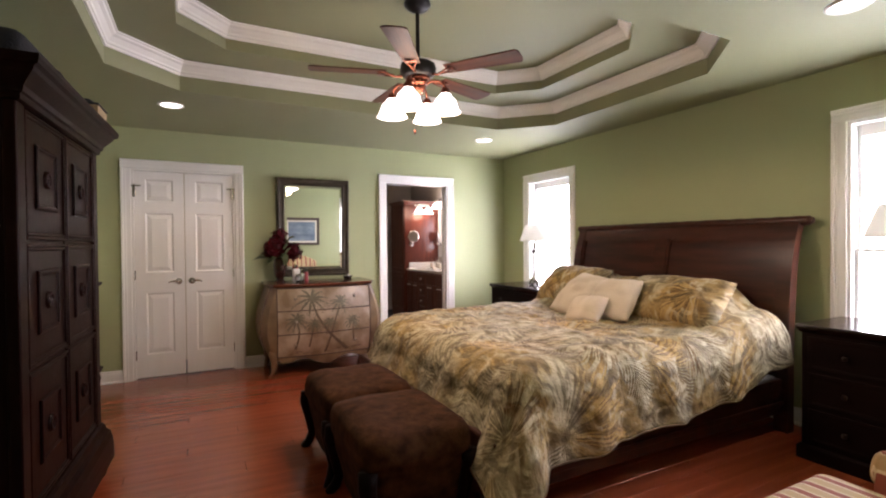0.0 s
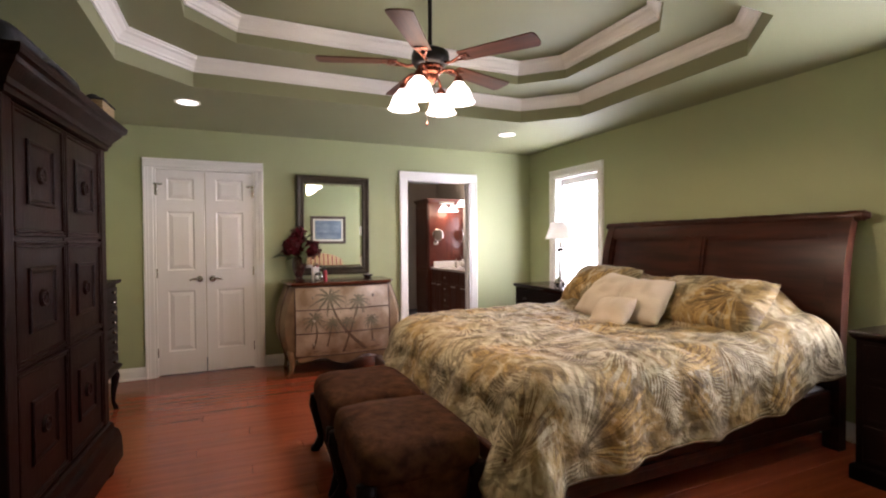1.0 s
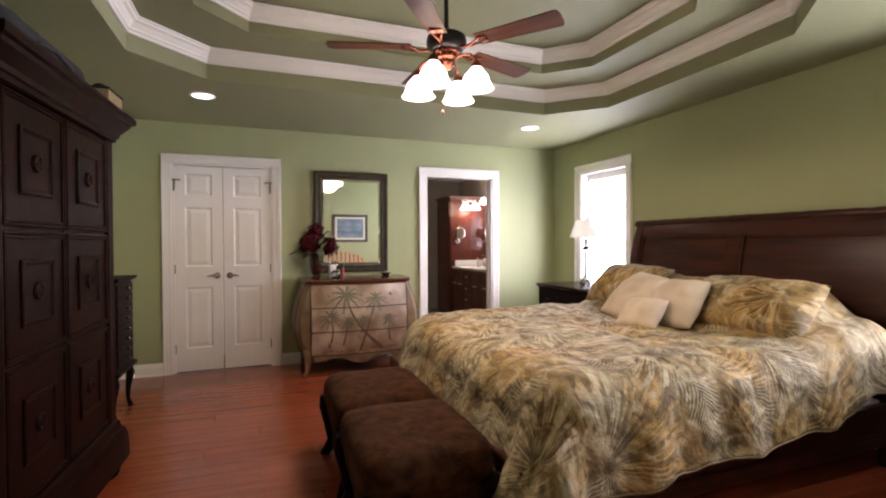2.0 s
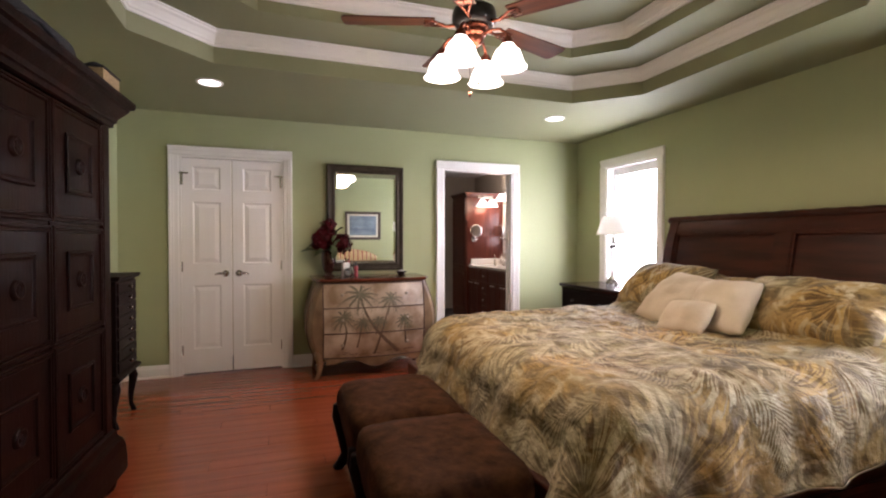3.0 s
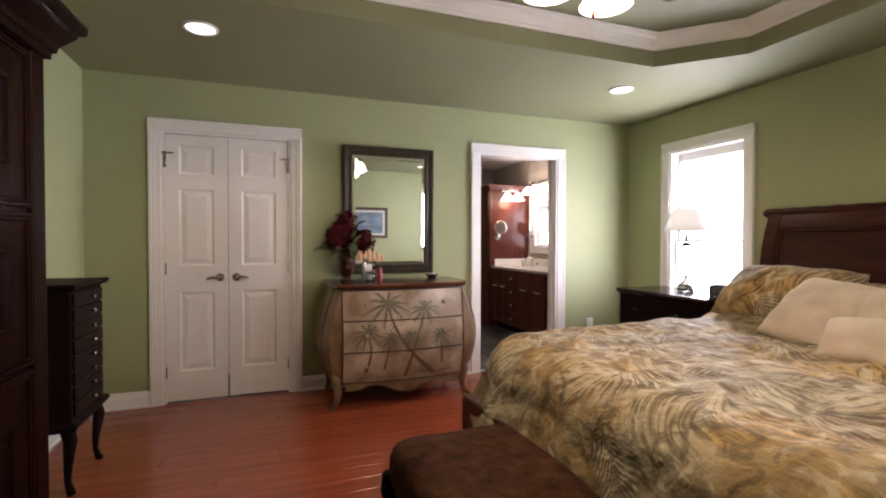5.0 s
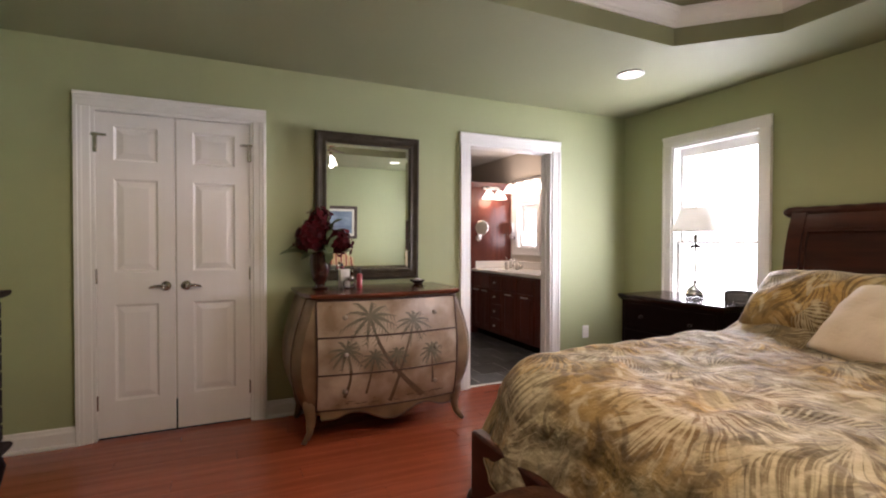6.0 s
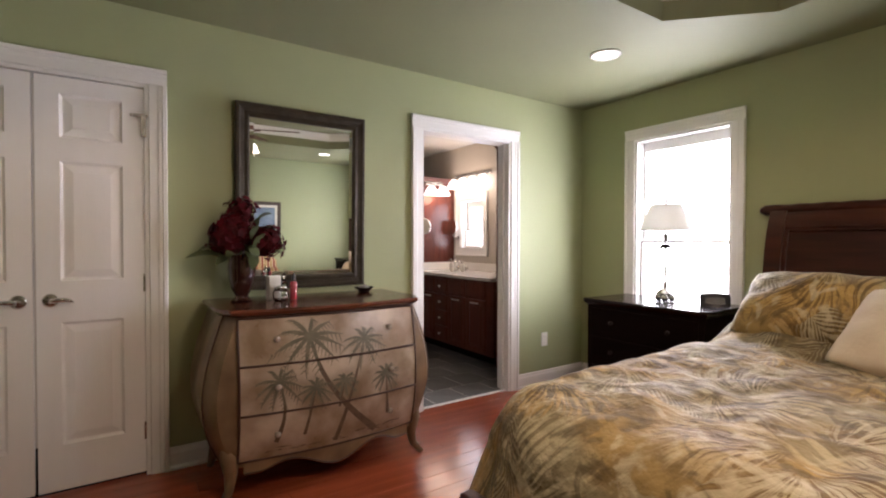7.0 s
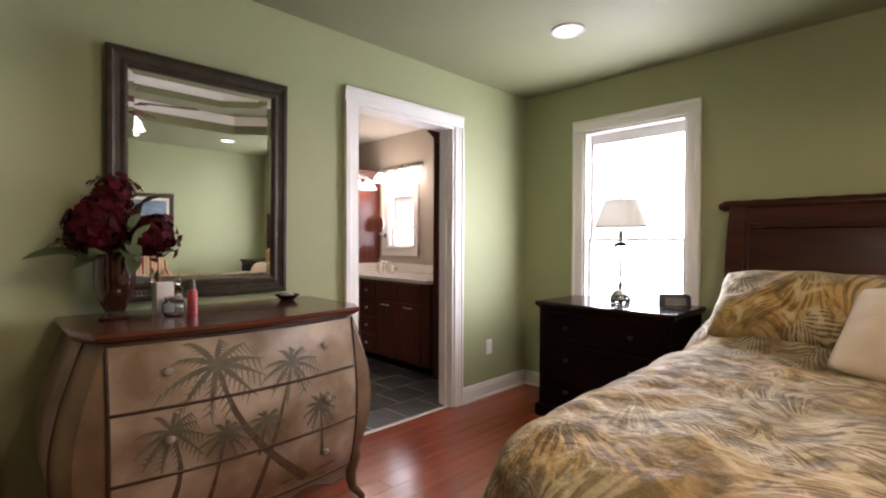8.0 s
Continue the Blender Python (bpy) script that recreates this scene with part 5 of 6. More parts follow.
# ---- nightstands ----
def nightstand(y0, y1, label):
    x0, x1 = 3.90, XE - 0.03
    t = thing("nightstand", pose(0, 0, 0), label, "nightstand", "bedside nightstands")
    part("carcass", B(x0 + 0.02, x1, y0 + 0.025, y1 - 0.025, 0.07, 0.765, bevel=0.004), M_NIGHT, t)
    bm = bmesh.new()
    rings(bm, [[(x0 + i, y0 + i, z), (x1, y0 + i, z), (x1, y1 - i, z), (x0 + i, y1 - i, z)] for i, z in ((0.02, 0.755), (0.012, 0.765), (0.004, 0.775), (0.0, 0.785), (0.0, 0.795), (0.004, 0.803))])
    part("top", bm, M_NIGHTTOP, t, "polished dark top")
    bm = bmesh.new()
    rings(bm, [[(x0 + i, y0 + i, z), (x1, y0 + i, z), (x1, y1 - i, z), (x0 + i, y1 - i, z)] for i, z in ((0.004, 0.0), (0.004, 0.075), (0.012, 0.085), (0.022, 0.092))])
    part("plinth", bm, M_NIGHT, t)
    for k in range(3):
        z0 = 0.11 + k * 0.215
        bm = bmesh.new()
        ya, yb, za, zb = y0 + 0.06, y1 - 0.06, z0, z0 + 0.195
        lo = [[(x0 + 0.019 - d, ya + i, za + i), (x0 + 0.019 - d, yb - i, za + i), (x0 + 0.019 - d, yb - i, zb - i), (x0 + 0.019 - d, ya + i, zb - i)] for i, d in ((0, 0.0), (0, 0.004), (0.003, 0.006), (0.02, 0.006), (0.026, 0.004), (0.032, 0.004))]
        rings(bm, lo, True, False)
        bm.faces.new([bm.verts.new(p) for p in lo[-1]])
        bmesh.ops.remove_doubles(bm, verts=bm.verts, dist=0.0003)
        d = part("drawer", bm, M_NIGHT, t)
        for yy in (y0 + 0.25, y1 - 0.25):
            part("knob", lathe(bmesh.new(), [(0.0, 0.0), (0.008, 0.0), (0.006, -0.012), (0.015, -0.02), (0.013, -0.028), (0.0, -0.031)], 14, (x0 + 0.010, yy, z0 + 0.1), "x", False), M_BRASS, d, "dark bronze knob", True)


nightstand(4.21, 5.148, "dark espresso three-drawer nightstand with a lamp")
nightstand(0.84, 1.78, "dark espresso three-drawer nightstand beside the bed")

# ---- table lamps ----
M_LSHADE = bpy.data.materials.new("white_fabric_shade")
M_LSHADE.use_nodes = True
_b = M_LSHADE.node_tree.nodes["Principled BSDF"]
_b.inputs["Base Color"].default_value, _b.inputs["Roughness"].default_value = (0.86, 0.85, 0.82, 1), 0.8
_b.inputs["Transmission Weight"].default_value = 0.0
_t = M_LSHADE.node_tree.nodes.new("ShaderNodeBsdfTranslucent")
_t.inputs[0].default_value = (0.76, 0.75, 0.71, 1)
_m = M_LSHADE.node_tree.nodes.new("ShaderNodeMixShader")
_m.inputs[0].default_value = 0.42
M_LSHADE.node_tree.links.new(_b.outputs[0], _m.inputs[1])
M_LSHADE.node_tree.links.new(_t.outputs[0], _m.inputs[2])
M_LSHADE.node_tree.links.new(_m.outputs[0], M_LSHADE.node_tree.nodes["Material Output"].inputs[0])
M_CLEAR = glass("clear_crystal", (0.97, 0.97, 0.97), 0.0, 1.5)


def table_lamp(x, y, z):
    t = thing("table_lamp", pose(x, y, z), "slender crystal and nickel table lamp with white shade", "lamp", "bedside lamps")
    part("base", lathe(bmesh.new(), [(0.0, 0.040), (0.060, 0.042), (0.064, 0.056), (0.050, 0.070), (0.030, 0.088), (0.014, 0.098), (0.018, 0.118), (0.017, 0.134), (0.006, 0.14), (0.0, 0.141)], 24, cap=False), M_STEEL, t, "domed nickel base", 40)
    for k in range(6):
        a = math.radians(25 + 60 * k)
        part("foot", lathe(bmesh.new(), [(0.0, 0.0), (0.014, 0.001), (0.023, 0.012), (0.026, 0.026), (0.022, 0.040), (0.012, 0.049), (0.0, 0.05)], 14, (0.052 * math.cos(a), 0.052 * math.sin(a), 0), cap=False), M_STEEL, t, "", True)
    part("stem", lathe(bmesh.new(), [(0.0075, 0.13), (0.009, 0.2), (0.007, 0.38), (0.008, 0.43)], 12), M_STEEL, t, "", True)
    part("collar", lathe(bmesh.new(), [(0.0, 0.38), (0.036, 0.383), (0.038, 0.40), (0.026, 0.412), (0.0, 0.415)], 18, cap=False), M_BRASS, t, "", 40)
    part("switch", B(0.0, 0.008, 0.03, 0.05, 0.37, 0.405, bevel=0.002), M_BRASS, t)
    part("socket", lathe(bmesh.new(), [(0.0, 0.43), (0.016, 0.432), (0.018, 0.49), (0.0, 0.492)], 14, cap=False), M_STEEL, t, "", 40)
    part("harp", tube(bmesh.new(), [(0, -0.03, 0.47), (0, -0.05, 0.56), (0, -0.03, 0.68), (0, 0, 0.70), (0, 0.03, 0.68), (0, 0.05, 0.56), (0, 0.03, 0.47)], 0.0025, 6), M_STEEL, t, "", True)
    part("finial", lathe(bmesh.new(), [(0.0, 0.70), (0.006, 0.70), (0.010, 0.715), (0.011, 0.73), (0.006, 0.75), (0.0, 0.775)], 12, cap=False), M_STEEL, t, "", True)
    s = part("shade", lathe(bmesh.new(), [(0.17, 0.515), (0.168, 0.53), (0.14, 0.61), (0.105, 0.70), (0.102, 0.70), (0.137, 0.61), (0.165, 0.53), (0.167, 0.515)], 40, cap=False), M_LSHADE, t, "white bell fabric shade", True)
    part("shade_trim", lathe(bmesh.new(), [(0.172, 0.512), (0.173, 0.522), (0.169, 0.522), (0.169, 0.512), (0.172, 0.512)], 40, cap=False), M_LSHADE, s)


table_lamp(4.24, 4.685, 0.805)
table_lamp(4.24, 1.40, 0.805)

# ---- alarm clock ----
t = thing("alarm_clock", pose(4.23, 4.33, 0.805, 0, 0, -62), "black rounded alarm clock on the nightstand", "clock")
M_PLAST = material("black_plastic", (0.02, 0.02, 0.022), 0.35, scale=10)
bm = bmesh.new()
rings(bm, [[(x, -0.06 * k, z0), (x, 0.055 * k, z0), (x, 0.05 * k, z1), (x, -0.035 * k, z1)] for x, k, z0, z1 in ((-0.09, 0.75, 0.008, 0.07), (-0.08, 0.95, 0.0, 0.082), (0.0, 1.0, 0.0, 0.088), (0.08, 0.95, 0.0, 0.082), (0.09, 0.75, 0.008, 0.07))])
part("case", bm, M_PLAST, t, "", 50)
bm = bmesh.new()
rings(bm, [[(-0.06, -0.0605, 0.022), (0.06, -0.0605, 0.022), (0.06, -0.047, 0.062), (-0.06, -0.047, 0.062)], [(-0.058, -0.0645, 0.024), (0.058, -0.0645, 0.024), (0.058, -0.052, 0.060), (-0.058, -0.052, 0.060)]])
part("display", bm, material("grey_display", (0.035, 0.037, 0.04), 0.35), t, "grey display window")

# ---- things on the dresser ----
DT = 0.913
M_VASE = material("brown_glass", (0.045, 0.012, 0.009), 0.12, other=(0.025, 0.007, 0.005), scale=5, coat=0.5)
M_PETAL = material("dark_red_petal", (0.085, 0.003, 0.008), 0.7, other=(0.032, 0.0015, 0.003), scale=30, island=0.35, spec=0.15)
M_LEAF = material("olive_leaf", (0.085, 0.105, 0.035), 0.55, other=(0.05, 0.065, 0.02), scale=20, island=0.3)


def flower_vase(x, y):
    t = thing("flower_vase", pose(x, y, DT), "brown glass vase of dark red artificial hydrangeas", "vase")
    part("vase", lathe(bmesh.new(), [(0.0, 0.0), (0.052, 0.0), (0.055, 0.006), (0.034, 0.02), (0.034, 0.035), (0.054, 0.07), (0.066, 0.12), (0.070, 0.18), (0.066, 0.225), (0.072, 0.25), (0.067, 0.251), (0.060, 0.225), (0.02, 0.20), (0.0, 0.20)], 28, cap=False), M_VASE, t, "tapered brown glass vase", 60)
    rnd = random.Random(3)
    heads = [(-0.055, -0.03, 0.355, 0.095), (0.0, -0.005, 0.475, 0.072), (-0.03, 0.02, 0.42, 0.07), (0.12, -0.02, 0.32, 0.082), (-0.02, -0.06, 0.38, 0.06), (0.15, 0.02, 0.355, 0.055), (-0.10, 0.03, 0.30, 0.06)]
    for hx, hy, hz, hr in heads:
        bm = bmesh.new()
        n = int(150 * (hr / 0.07) ** 2)
        for i in range(n):
            ph, th = math.acos(1 - 2 * (i + 0.5) / n), 2.39996 * i
            d = Vector((math.sin(ph) * math.cos(th), math.sin(ph) * math.sin(th), math.cos(ph)))
            r = hr * rnd.uniform(0.62, 1.08) * (1 + 0.45 * noise.noise(d * 2.2 + Vector((hx * 40, hz * 40, 0))))
            c = Vector((hx, hy, hz)) + d * r
            u = d.cross(Vector((rnd.uniform(-1, 1), rnd.uniform(-1, 1), rnd.uniform(-1, 1)))).normalized()
            w = d.cross(u)
            s = hr * rnd.uniform(0.20, 0.36)
            tip = d * s * rnd.uniform(-0.4, 0.9)
            vs = [bm.verts.new(c - u * s), bm.verts.new(c - u * s * 0.2 + w * s * 0.75 + tip), bm.verts.new(c + u * s + tip), bm.verts.new(c - u * s * 0.2 - w * s * 0.75 + tip * 0.3)]
            bm.faces.new(vs)
        hd = part("bloom", bm, M_PETAL, t, "dark red hydrangea head", kind="stuff")
        part("stem", tube(bmesh.new(), [(0, 0, 0.195), (hx * 0.4, hy * 0.4, 0.25), (hx, hy, hz - hr * 0.5)], 0.0035, 6), M_LEAF, hd, "", True)
    leaves = [(-0.07, -0.02, 0.235, -0.27, -0.05, 0.235, 0.034), (0.03, -0.08, 0.30, 0.05, -0.13, 0.22, 0.032), (0.05, -0.04, 0.36, 0.075, -0.07, 0.44, 0.03), (0.06, -0.05, 0.24, 0.03, -0.11, 0.17, 0.028),
              (-0.06, -0.05, 0.24, -0.14, -0.1, 0.20, 0.026), (0.12, -0.02, 0.26, 0.205, -0.05, 0.25, 0.018), (0.10, 0.0, 0.38, 0.19, -0.02, 0.40, 0.014), (0.02, -0.07, 0.26, 0.0, -0.12, 0.30, 0.024), (0.045, -0.08, 0.27, 0.085, -0.14, 0.36, 0.036), (0.04, -0.09, 0.25, 0.01, -0.15, 0.235, 0.034), (0.06, -0.03, 0.42, 0.14, -0.06, 0.47, 0.026), (0.03, -0.09, 0.33, 0.055, -0.13, 0.40, 0.03), (-0.04, -0.09, 0.25, -0.10, -0.16, 0.245, 0.028), (-0.02, 0.02, 0.30, -0.21, 0.0, 0.27, 0.026), (-0.1, 0.0, 0.33, -0.17, -0.02, 0.34, 0.012)]
    for a in leaves:
        bm = bmesh.new()
        p0, p1, w = Vector(a[:3]), Vector(a[3:6]), a[6]
        d = p1 - p0
        sd = d.cross(Vector((0.2, -0.4, 1))).normalized()
        rows = []
        for i in range(9):
            s = i / 8
            c = p0 + d * s + Vector((0, 0, 0.05 * math.sin(math.pi * s) * d.length * 2))
            ww = w * math.sin(math.pi * (0.04 + 0.95 * s)) ** 0.8
            rows.append([bm.verts.new(c - sd * ww + Vector((0, 0, 0.25 * ww))), bm.verts.new(c), bm.verts.new(c + sd * ww + Vector((0, 0, 0.25 * ww)))])
        for r0, r1 in zip(rows, rows[1:]):
            for k in range(2):
                bm.faces.new((r0[k], r0[k + 1], r1[k + 1], r1[k]))
        part("leaf", bm, M_LEAF, t, "olive green leaf", True)


flower_vase(1.478, 5.41)

t = thing("perfume_box", pose(1.64, 5.40, DT, 0, 0, 12), "small white cosmetic box on the dresser", "box")
part("carton", B(-0.034, 0.034, -0.02, 0.02, 0, 0.13, bevel=0.002), material("white_card", (0.72, 0.70, 0.67), 0.5), t)
t = thing("glass_jar", pose(1.655, 5.31, DT), "round clear glass jar with nickel lid", "jar")
part("jar_body", lathe(bmesh.new(), [(0.0, 0.0), (0.032, 0.0), (0.042, 0.02), (0.042, 0.05), (0.03, 0.065), (0.026, 0.065), (0.037, 0.05), (0.037, 0.02), (0.028, 0.006), (0.0, 0.006)], 24, cap=False), M_CLEAR, t, "", True)
part("lid", lathe(bmesh.new(), [(0.0, 0.066), (0.033, 0.066), (0.034, 0.078), (0.012, 0.084), (0.0, 0.085)], 20, cap=False), M_STEEL, t, "nickel lid", 40)
t = thing("perfume_bottle", pose(1.70, 5.41, DT), "clear pointed glass perfume bottle on the dresser", "bottle")
part("bottle_body", lathe(bmesh.new(), [(0.0, 0.0), (0.022, 0.0), (0.026, 0.03), (0.018, 0.08), (0.008, 0.11), (0.0, 0.112)], 18, cap=False), M_CLEAR, t, "", True)
part("stopper", lathe(bmesh.new(), [(0.0, 0.112), (0.010, 0.114), (0.014, 0.125), (0.006, 0.15), (0.0, 0.165)], 14, cap=False), M_CLEAR, t, "", True)
t = thing("lotion_bottle", pose(1.735, 5.35, DT), "small red lotion bottle with black cap", "bottle")
part("bottle_body", lathe(bmesh.new(), [(0.0, 0.0), (0.019, 0.0), (0.020, 0.004), (0.020, 0.09), (0.012, 0.10), (0.0, 0.101)], 18, cap=False), material("red_plastic", (0.33, 0.03, 0.04), 0.3, coat=0.3), t, "", 40)
part("cap", lathe(bmesh.new(), [(0.0, 0.10), (0.011, 0.101), (0.011, 0.125), (0.006, 0.143), (0.0, 0.144)], 14, cap=False), M_PLAST, t, "", 40)
t = thing("trinket_dish", pose(2.225, 5.50, DT), "small dark trinket dish with a shell lid", "dish")
part("dish", lathe(bmesh.new(), [(0.0, 0.0), (0.03, 0.0), (0.05, 0.02), (0.062, 0.026), (0.058, 0.03), (0.04, 0.02), (0.0, 0.012)], 24, cap=False), M_NIGHT, t, "", 50)
part("shell", lathe(bmesh.new(), [(0.0, 0.012), (0.035, 0.02), (0.03, 0.036), (0.012, 0.045), (0.0, 0.046)], 12, cap=False), material("grey_shell", (0.3, 0.28, 0.26), 0.4), t, "grey shell", True)

# ---- wall outlet ----
t = thing("wall_outlet", pose(3.99, YN - 0.001, 0.385), "white duplex wall outlet plate", "outlet")
part("plate", B(-0.036, 0.036, -0.007, 0, -0.058, 0.058, bevel=0.003), M_TRIM, t)
for z in (-0.025, 0.025):
    part("socket_face", B(-0.016, 0.016, -0.010, -0.006, z - 0.014, z + 0.014, bevel=0.003), M_TRIM, t)

# ---- bathroom ----
M_MAHOG = material("red_mahogany", (0.135, 0.030, 0.016), 0.3, other=(0.085, 0.018, 0.010), scale=3, bump=0.04, bump_scale=22, grain=(5, 5, 0.5), coat=0.25)
M_COUNTER = material("white_cultured_marble", (0.80, 0.78, 0.73), 0.2, other=(0.74, 0.71, 0.66), scale=4, coat=0.3)


def shaker(bm, x, y0, y1, z0, z1):
    """A framed cabinet front facing -x."""
    lo = [[(x - d, y0 + i, z0 + i), (x - d, y1 - i, z0 + i), (x - d, y1 - i, z1 - i), (x - d, y0 + i, z1 - i)] for i, d in ((0, 0), (0, 0.016), (0.003, 0.018), (0.045, 0.018), (0.05, 0.010), (0.062, 0.010), (0.075, 0.015), (0.08, 0.015))]
    if min(y1 - y0, z1 - z0) < 0.19:
        lo = [[(x - d, y0 + i, z0 + i), (x - d, y1 - i, z0 + i), (x - d, y1 - i, z1 - i), (x - d, y0 + i, z1 - i)] for i, d in ((0, 0), (0, 0.014), (0.006, 0.018), (0.012, 0.018))]
    rings(bm, lo, True, False)
    bm.faces.new([bm.verts.new(p) for p in lo[-1]])
    bmesh.ops.remove_doubles(bm, verts=bm.verts, dist=0.0003)
    return bm


VX = 3.95
t = thing("vanity_cabinet", pose(0, 0, 0), "red mahogany bathroom vanity cabinet with nickel pulls", "vanity")
part("carcass", B(VX, BX1 - 0.005, 6.29, 7.80, 0.09, 0.835), M_MAHOG, t)
part("toe_kick", B(VX + 0.07, BX1 - 0.006, 6.29, 7.80, 0.0, 0.089), M_NIGHT, t)


def front(y0, y1, z0, z1, name, pull):
    d = part(name, shaker(bmesh.new(), VX - 0.001, y0, y1, z0, z1), M_MAHOG, t)
    if pull == "bar":
        ym, zp = (y0 + y1) / 2, z1 - 0.035
        part("bar_pull", tube(bmesh.new(), [(VX - 0.018, ym - 0.05, zp), (VX - 0.042, ym - 0.045, zp), (VX - 0.042, ym + 0.045, zp), (VX - 0.018, ym + 0.05, zp)], 0.0075, 8), M_SATIN, d, "nickel bar pull", True)
    elif pull == "knob":
        part("knob", lathe(bmesh.new(), [(0.0, -0.018), (0.006, -0.018), (0.006, -0.03), (0.014, -0.036), (0.012, -0.044), (0.0, -0.047)], 14, (VX, (y0 + y1) / 2, (z0 + z1) / 2), "x", False), M_SATIN, d, "nickel knob", True)


for y0, y1 in ((6.40, 6.725), (6.735, 7.06)):
    front(y0, y1, 0.11, 0.64, "cabinet_door", "bar")
    front(y0, y1, 0.66, 0.82, "false_drawer", None)
for k in range(4):
    front(7.075, 7.325, 0.11 + k * 0.178, 0.11 + k * 0.178 + 0.168, "drawer", "knob")
for y0, y1 in ((7.34, 7.56), (7.57, 7.79)):
    front(y0, y1, 0.11, 0.64, "cabinet_door", "bar")
    front(y0, y1, 0.66, 0.82, "false_drawer", None)
t = thing("vanity_counter", pose(0, 0, 0), "white marble vanity counter with backsplash", "countertop")
part("slab", B(VX - 0.03, BX1 - 0.004, 6.288, 7.798, 0.837, 0.872, bevel=0.006, seg=3), M_COUNTER, t)
part("backsplash", B(BX1 - 0.025, BX1 - 0.004, 6.288, 7.798, 0.872, 0.97, bevel=0.004), M_COUNTER, t)
part("side_splash", B(VX + 0.02, BX1 - 0.026, 7.778, 7.798, 0.872, 0.97, bevel=0.004), M_COUNTER, t)
for yc in (6.62, 7.45):
    fa = thing("basin_faucet", pose(BX1 - 0.13, yc, 0.873), "chrome two-handle basin faucet", "faucet", "vanity faucets")
    part("spout", tube(bmesh.new(), [(0, 0, 0), (0, 0, 0.09), (-0.03, 0, 0.12), (-0.08, 0, 0.115), (-0.10, 0, 0.095)], [0.013, 0.012, 0.011, 0.010, 0.009], 10), M_STEEL, fa, "", True)
    for s in (-1, 1):
        part("tap_handle", lathe(bmesh.new(), [(0.0, 0.0), (0.02, 0.0), (0.016, 0.02), (0.022, 0.04), (0.014, 0.055), (0.0, 0.056)], 14, (0, s * 0.09, 0), cap=False), M_STEEL, fa, "", True)
M_SOAP = material("white_soap_bottle", (0.75, 0.72, 0.66), 0.35)
for x, y, h in ((4.20, 7.36, 0.13), (4.30, 7.28, 0.11), (4.42, 7.60, 0.15)):
    so = thing("soap_bottle", pose(x, y, 0.873), "white pump soap bottle on the vanity", "bottle", "soap bottles")
    part("bottle_body", lathe(bmesh.new(), [(0.0, 0.0), (0.026, 0.0), (0.028, 0.01), (0.028, h * 0.7), (0.012, h * 0.85), (0.0, h * 0.86)], 16, cap=False), M_SOAP, so, "", 50)
    part("pump", tube(bmesh.new(), [(0, 0, h * 0.85), (0, 0, h * 1.15), (-0.03, 0, h * 1.17)], 0.005, 8), M_STEEL, so, "", True)


def tall_cabinet(x0, y0, y1, zt, label):
    t = thing("linen_cabinet", pose(0, 0, 0), label, "cabinet", "bathroom tall cabinets")
    part("carcass", B(x0, BX1 - 0.005, y0, y1, 0.0, zt - 0.06, bevel=0.003), M_MAHOG, t)
    bm = bmesh.new()
    rings(bm, [[(x0 - d, y0 - d, z), (BX1 - 0.005, y0 - d, z), (BX1 - 0.005, y1 + d, z), (x0 - d, y1 + d, z)] for d, z in ((0.0, zt - 0.065), (0.008, zt - 0.055), (0.02, zt - 0.03), (0.036, zt - 0.015), (0.038, zt))])
    part("cornice", bm, M_MAHOG, t)
    for z0, z1 in ((0.12, 0.80), (0.82, zt - 0.09)):
        d = part("cabinet_door", shaker(bmesh.new(), x0 - 0.001, y0 + 0.02, y1 - 0.02, z0, z1), M_MAHOG, t)
        part("knob", lathe(bmesh.new(), [(0.0, -0.018), (0.006, -0.018), (0.006, -0.03), (0.014, -0.036), (0.012, -0.044), (0.0, -0.047)], 14, (x0, y0 + 0.05, z1 - 0.08 if z1 < 1 else z0 + 0.10), "x", False), M_STEEL, d, "nickel knob", True)


tall_cabinet(3.90, 7.802, 8.42, 2.04, "tall red mahogany linen cabinet beside the vanity")
tall_cabinet(3.985, 5.80, 6.285, 2.20, "tall dark mahogany cabinet by the bathroom door")


def shaving_mirror(m):
    t = thing("shaving_mirror", m, "round chrome extending shaving mirror on the wall", "mirror", "shaving mirrors")
    part("wall_plate", lathe(bmesh.new(), [(0.0, 0.0), (0.045, 0.0), (0.045, -0.012), (0.02, -0.02), (0.0, -0.021)], 20, (0, 0, -0.13), "y", False), M_STEEL, t, "", 40)
    part("arm", tube(bmesh.new(), [(0, -0.02, -0.13), (0.05, -0.06, -0.13), (0.0, -0.09, -0.12), (0.0, -0.09, -0.10)], 0.006, 8), M_STEEL, t, "", True)
    part("mirror_disc", lathe(bmesh.new(), [(0.0, -0.088), (0.088, -0.088), (0.1, -0.092), (0.1, -0.102), (0.09, -0.106)], 28, (0, 0, 0), "y", False), M_STEEL, t, "chrome rim", 40)
    part("mirror_face", lathe(bmesh.new(), [(0.0, -0.107), (0.09, -0.107)], 28, (0, 0, 0), "y", False), M_MIRROR, t)


shaving_mirror(pose(4.02, 7.802, 1.42))
shaving_mirror(pose(BX1, 7.71, 1.42, 0, 0, -90))
M_BULB = glow("vanity_glass_shade", (1.0, 0.93, 0.82), 3.5)


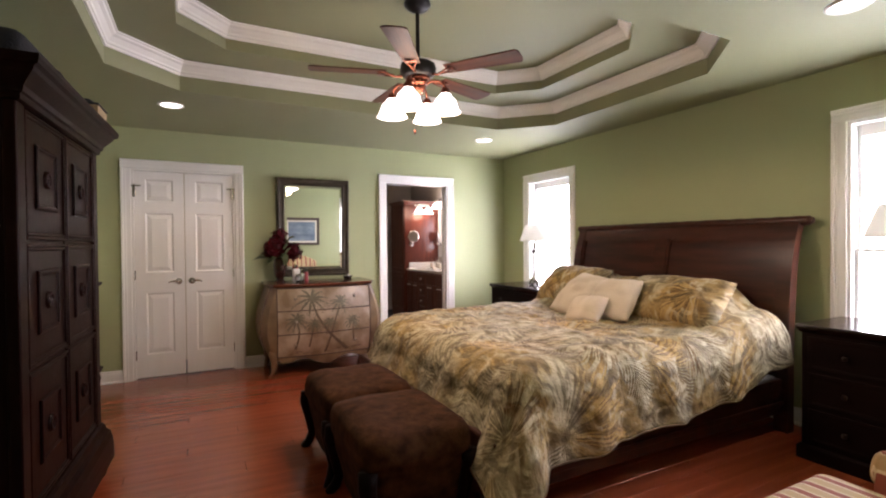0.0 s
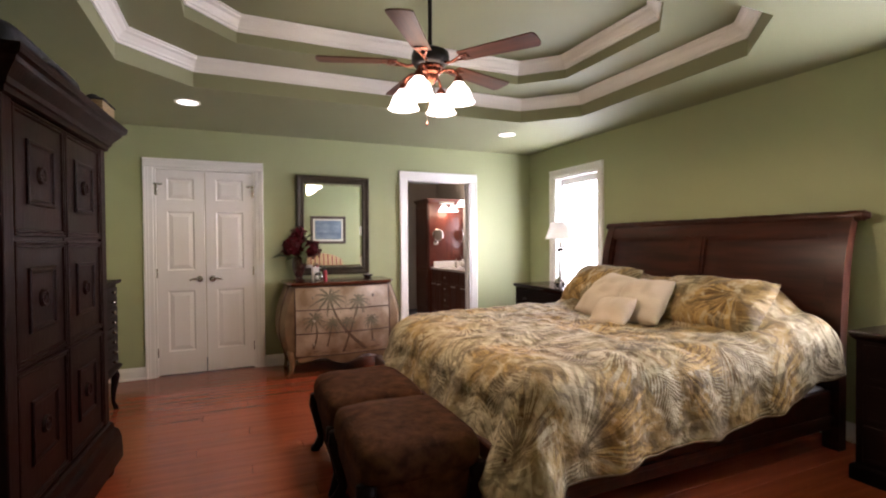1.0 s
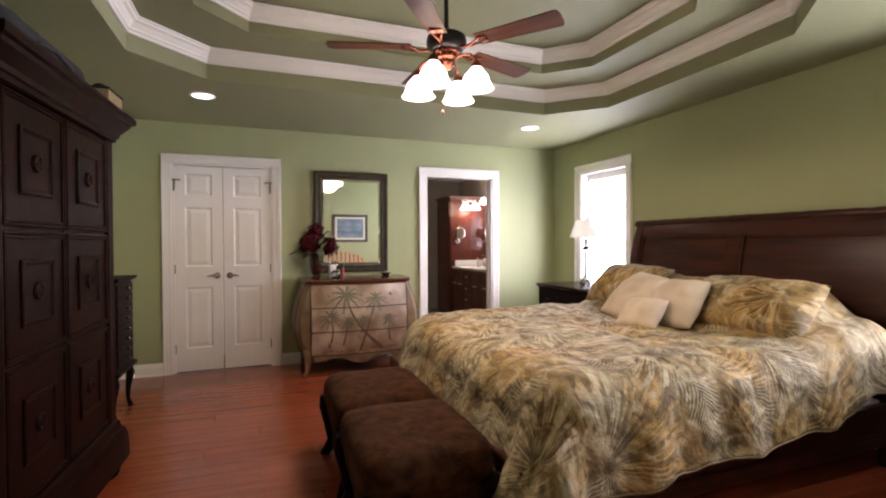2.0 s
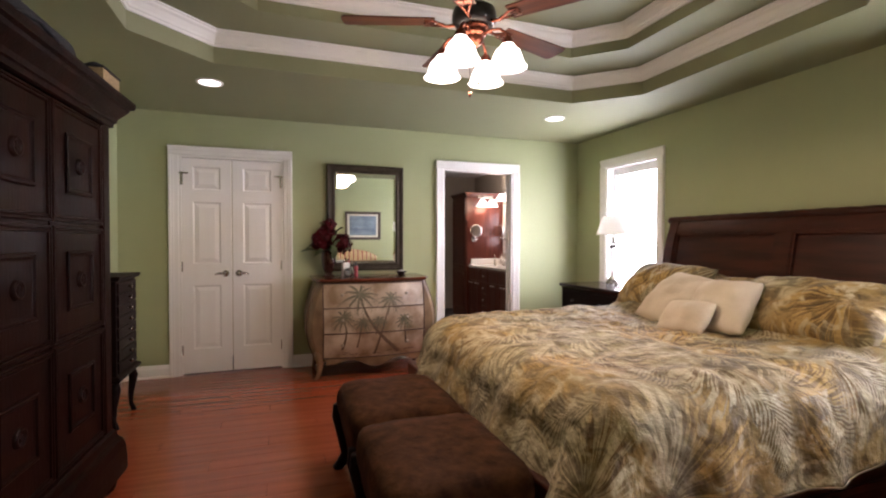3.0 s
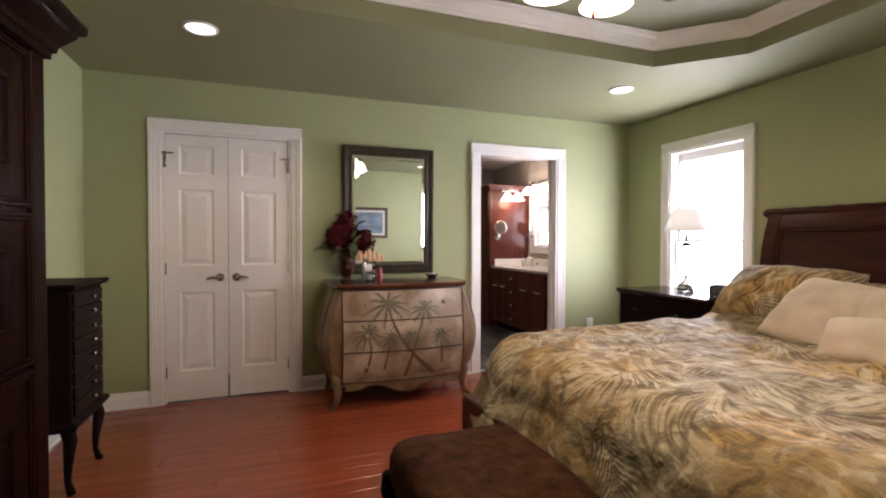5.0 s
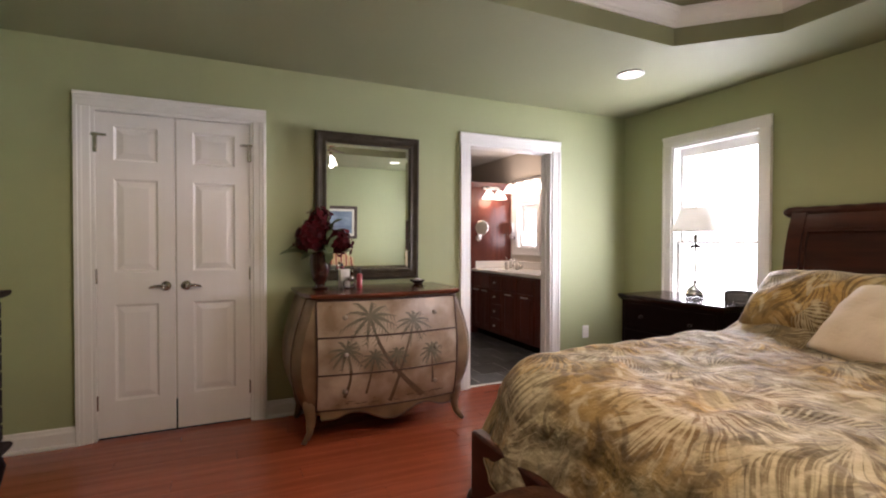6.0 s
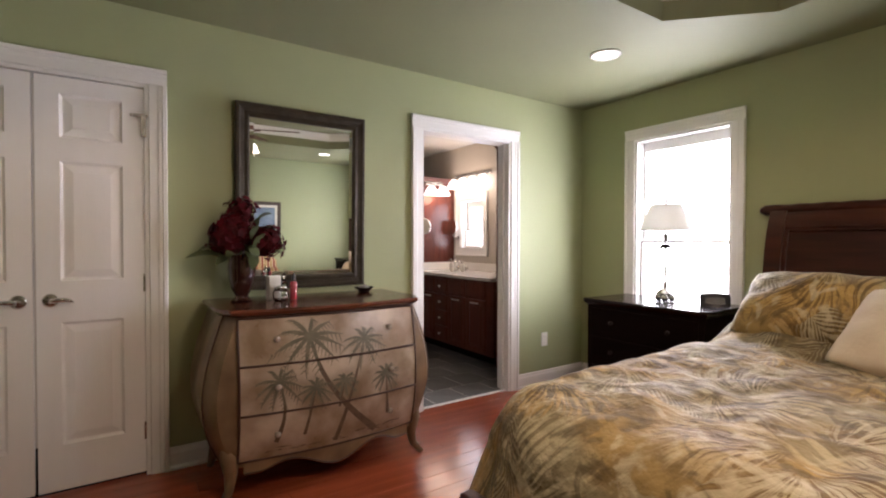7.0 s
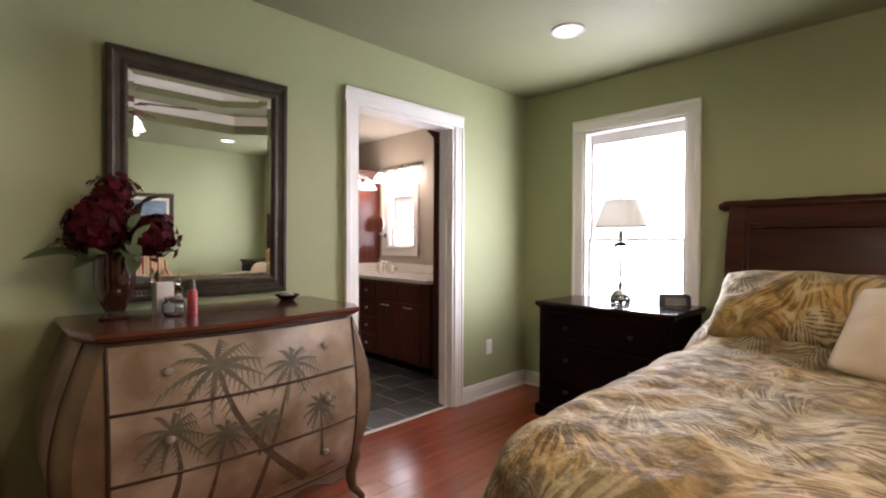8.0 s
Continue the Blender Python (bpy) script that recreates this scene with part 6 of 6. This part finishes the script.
def light_bar(m, n, pitch):
    t = thing("vanity_light_bar", m, "nickel vanity light bar with lit glass shades", "light", "vanity lights")
    L_ = pitch * (n - 1)
    part("back_plate", B(-L_ / 2 - 0.05, L_ / 2 + 0.05, -0.02, 0.0, 0.055, 0.10, bevel=0.006), M_STEEL, t)
    for k in range(n):
        x = -L_ / 2 + k * pitch
        a = part("arm", tube(bmesh.new(), [(x, -0.02, 0.075), (x, -0.07, 0.085), (x, -0.09, 0.05), (x, -0.09, 0.02)], 0.008, 8), M_STEEL, t, "", True)
        s = part("glass_shade", lathe(bmesh.new(), [(0.024, 0.035), (0.045, 0.012), (0.070, -0.030), (0.095, -0.075), (0.091, -0.076), (0.064, -0.030), (0.04, 0.010), (0.02, 0.028)], 22, (x, -0.09, 0), cap=False), M_BULB, a, "glowing bell shade", True)
        s.visible_shadow = False
    return t


light_bar(pose(BX1 - 0.001, 7.39, 1.985, 0, 0, -90), 4, 0.20)
light_bar(pose(4.22, 7.80, 1.89), 2, 0.17)
lamp("vanity_bulbs", "POINT", pose(BX1 - 0.42, 7.2, 1.86), 6.5, WARM, 0.12)
lamp("vanity_bulbs", "POINT", pose(4.2, 7.68, 1.80), 5.5, WARM, 0.10)

# ---- floor pieces ----
PW = 0.125
rnd = random.Random(11)


def piece(w, d, h, bev):
    """Mesh of a flat piece with its upper edges eased, corner at the origin."""
    me = bpy.data.meshes.new("piece")
    b = bev
    vs = [(0, 0, -h), (w, 0, -h), (w, d, -h), (0, d, -h), (0, 0, -b), (w, 0, -b), (w, d, -b), (0, d, -b), (b, b, 0), (w - b, b, 0), (w - b, d - b, 0), (b, d - b, 0)]
    fs = [(0, 1, 5, 4), (1, 2, 6, 5), (2, 3, 7, 6), (3, 0, 4, 7), (4, 5, 9, 8), (5, 6, 10, 9), (6, 7, 11, 10), (7, 4, 8, 11), (8, 9, 10, 11)]
    me.from_pydata(vs, [], fs)
    return me


floor_ob = bpy.data.objects["floor"]
sizes = {}


def plank(x0, x1, y, w):
    key = (round(x1 - x0, 3), round(w, 3))
    if key not in sizes:
        sizes[key] = piece(key[0] - 0.0008, key[1] - 0.0008, 0.011, 0.0012)
        sizes[key].materials.append(M_FLOOR)
    ob = new("plank", sizes[key])
    ob.parent = floor_ob
    ob.location = (x0, y, 0)


y = YN + 0.028
row = 0
while y > -1.6:
    y -= PW
    xe = XE if y > YS - 0.2 else 1.12
    x = XW - 0.05
    first = 0.4 + 0.31 * ((row * 7) % 5)
    ln = first
    while x < xe:
        x1 = min(x + ln, xe + 0.02)
        if xe - x1 < 0.25:
            x1 = xe + 0.02
        plank(x, round(x1, 2), y, PW)
        x = round(x1, 2) + 0.0
        ln = 1.6
    row += 1
bath_ob = bpy.data.objects["floor_bath"]
TS = 0.305
tile_me = piece(TS - 0.013, TS - 0.013, 0.010, 0.002)
tile_me.materials.append(M_SLATE)
for i in range(11):
    for j in range(12):
        x, y = BX0 + (i - 0.5) * TS + (0.15 if j % 2 else 0), YN + 0.045 + j * TS
        if x < BX1 - 0.1 and y < BY1 - 0.05:
            ob = new("tile", tile_me)
            ob.parent = bath_ob
            ob.location = (x, y, 0)
part("threshold", B(BATH[0] + 0.018, BATH[1] - 0.018, YN + 0.022, YN + 0.052, -0.005, 0.006, bevel=0.002), M_TRIM, None, "pale strip between wood floor and tile", kind="structure")
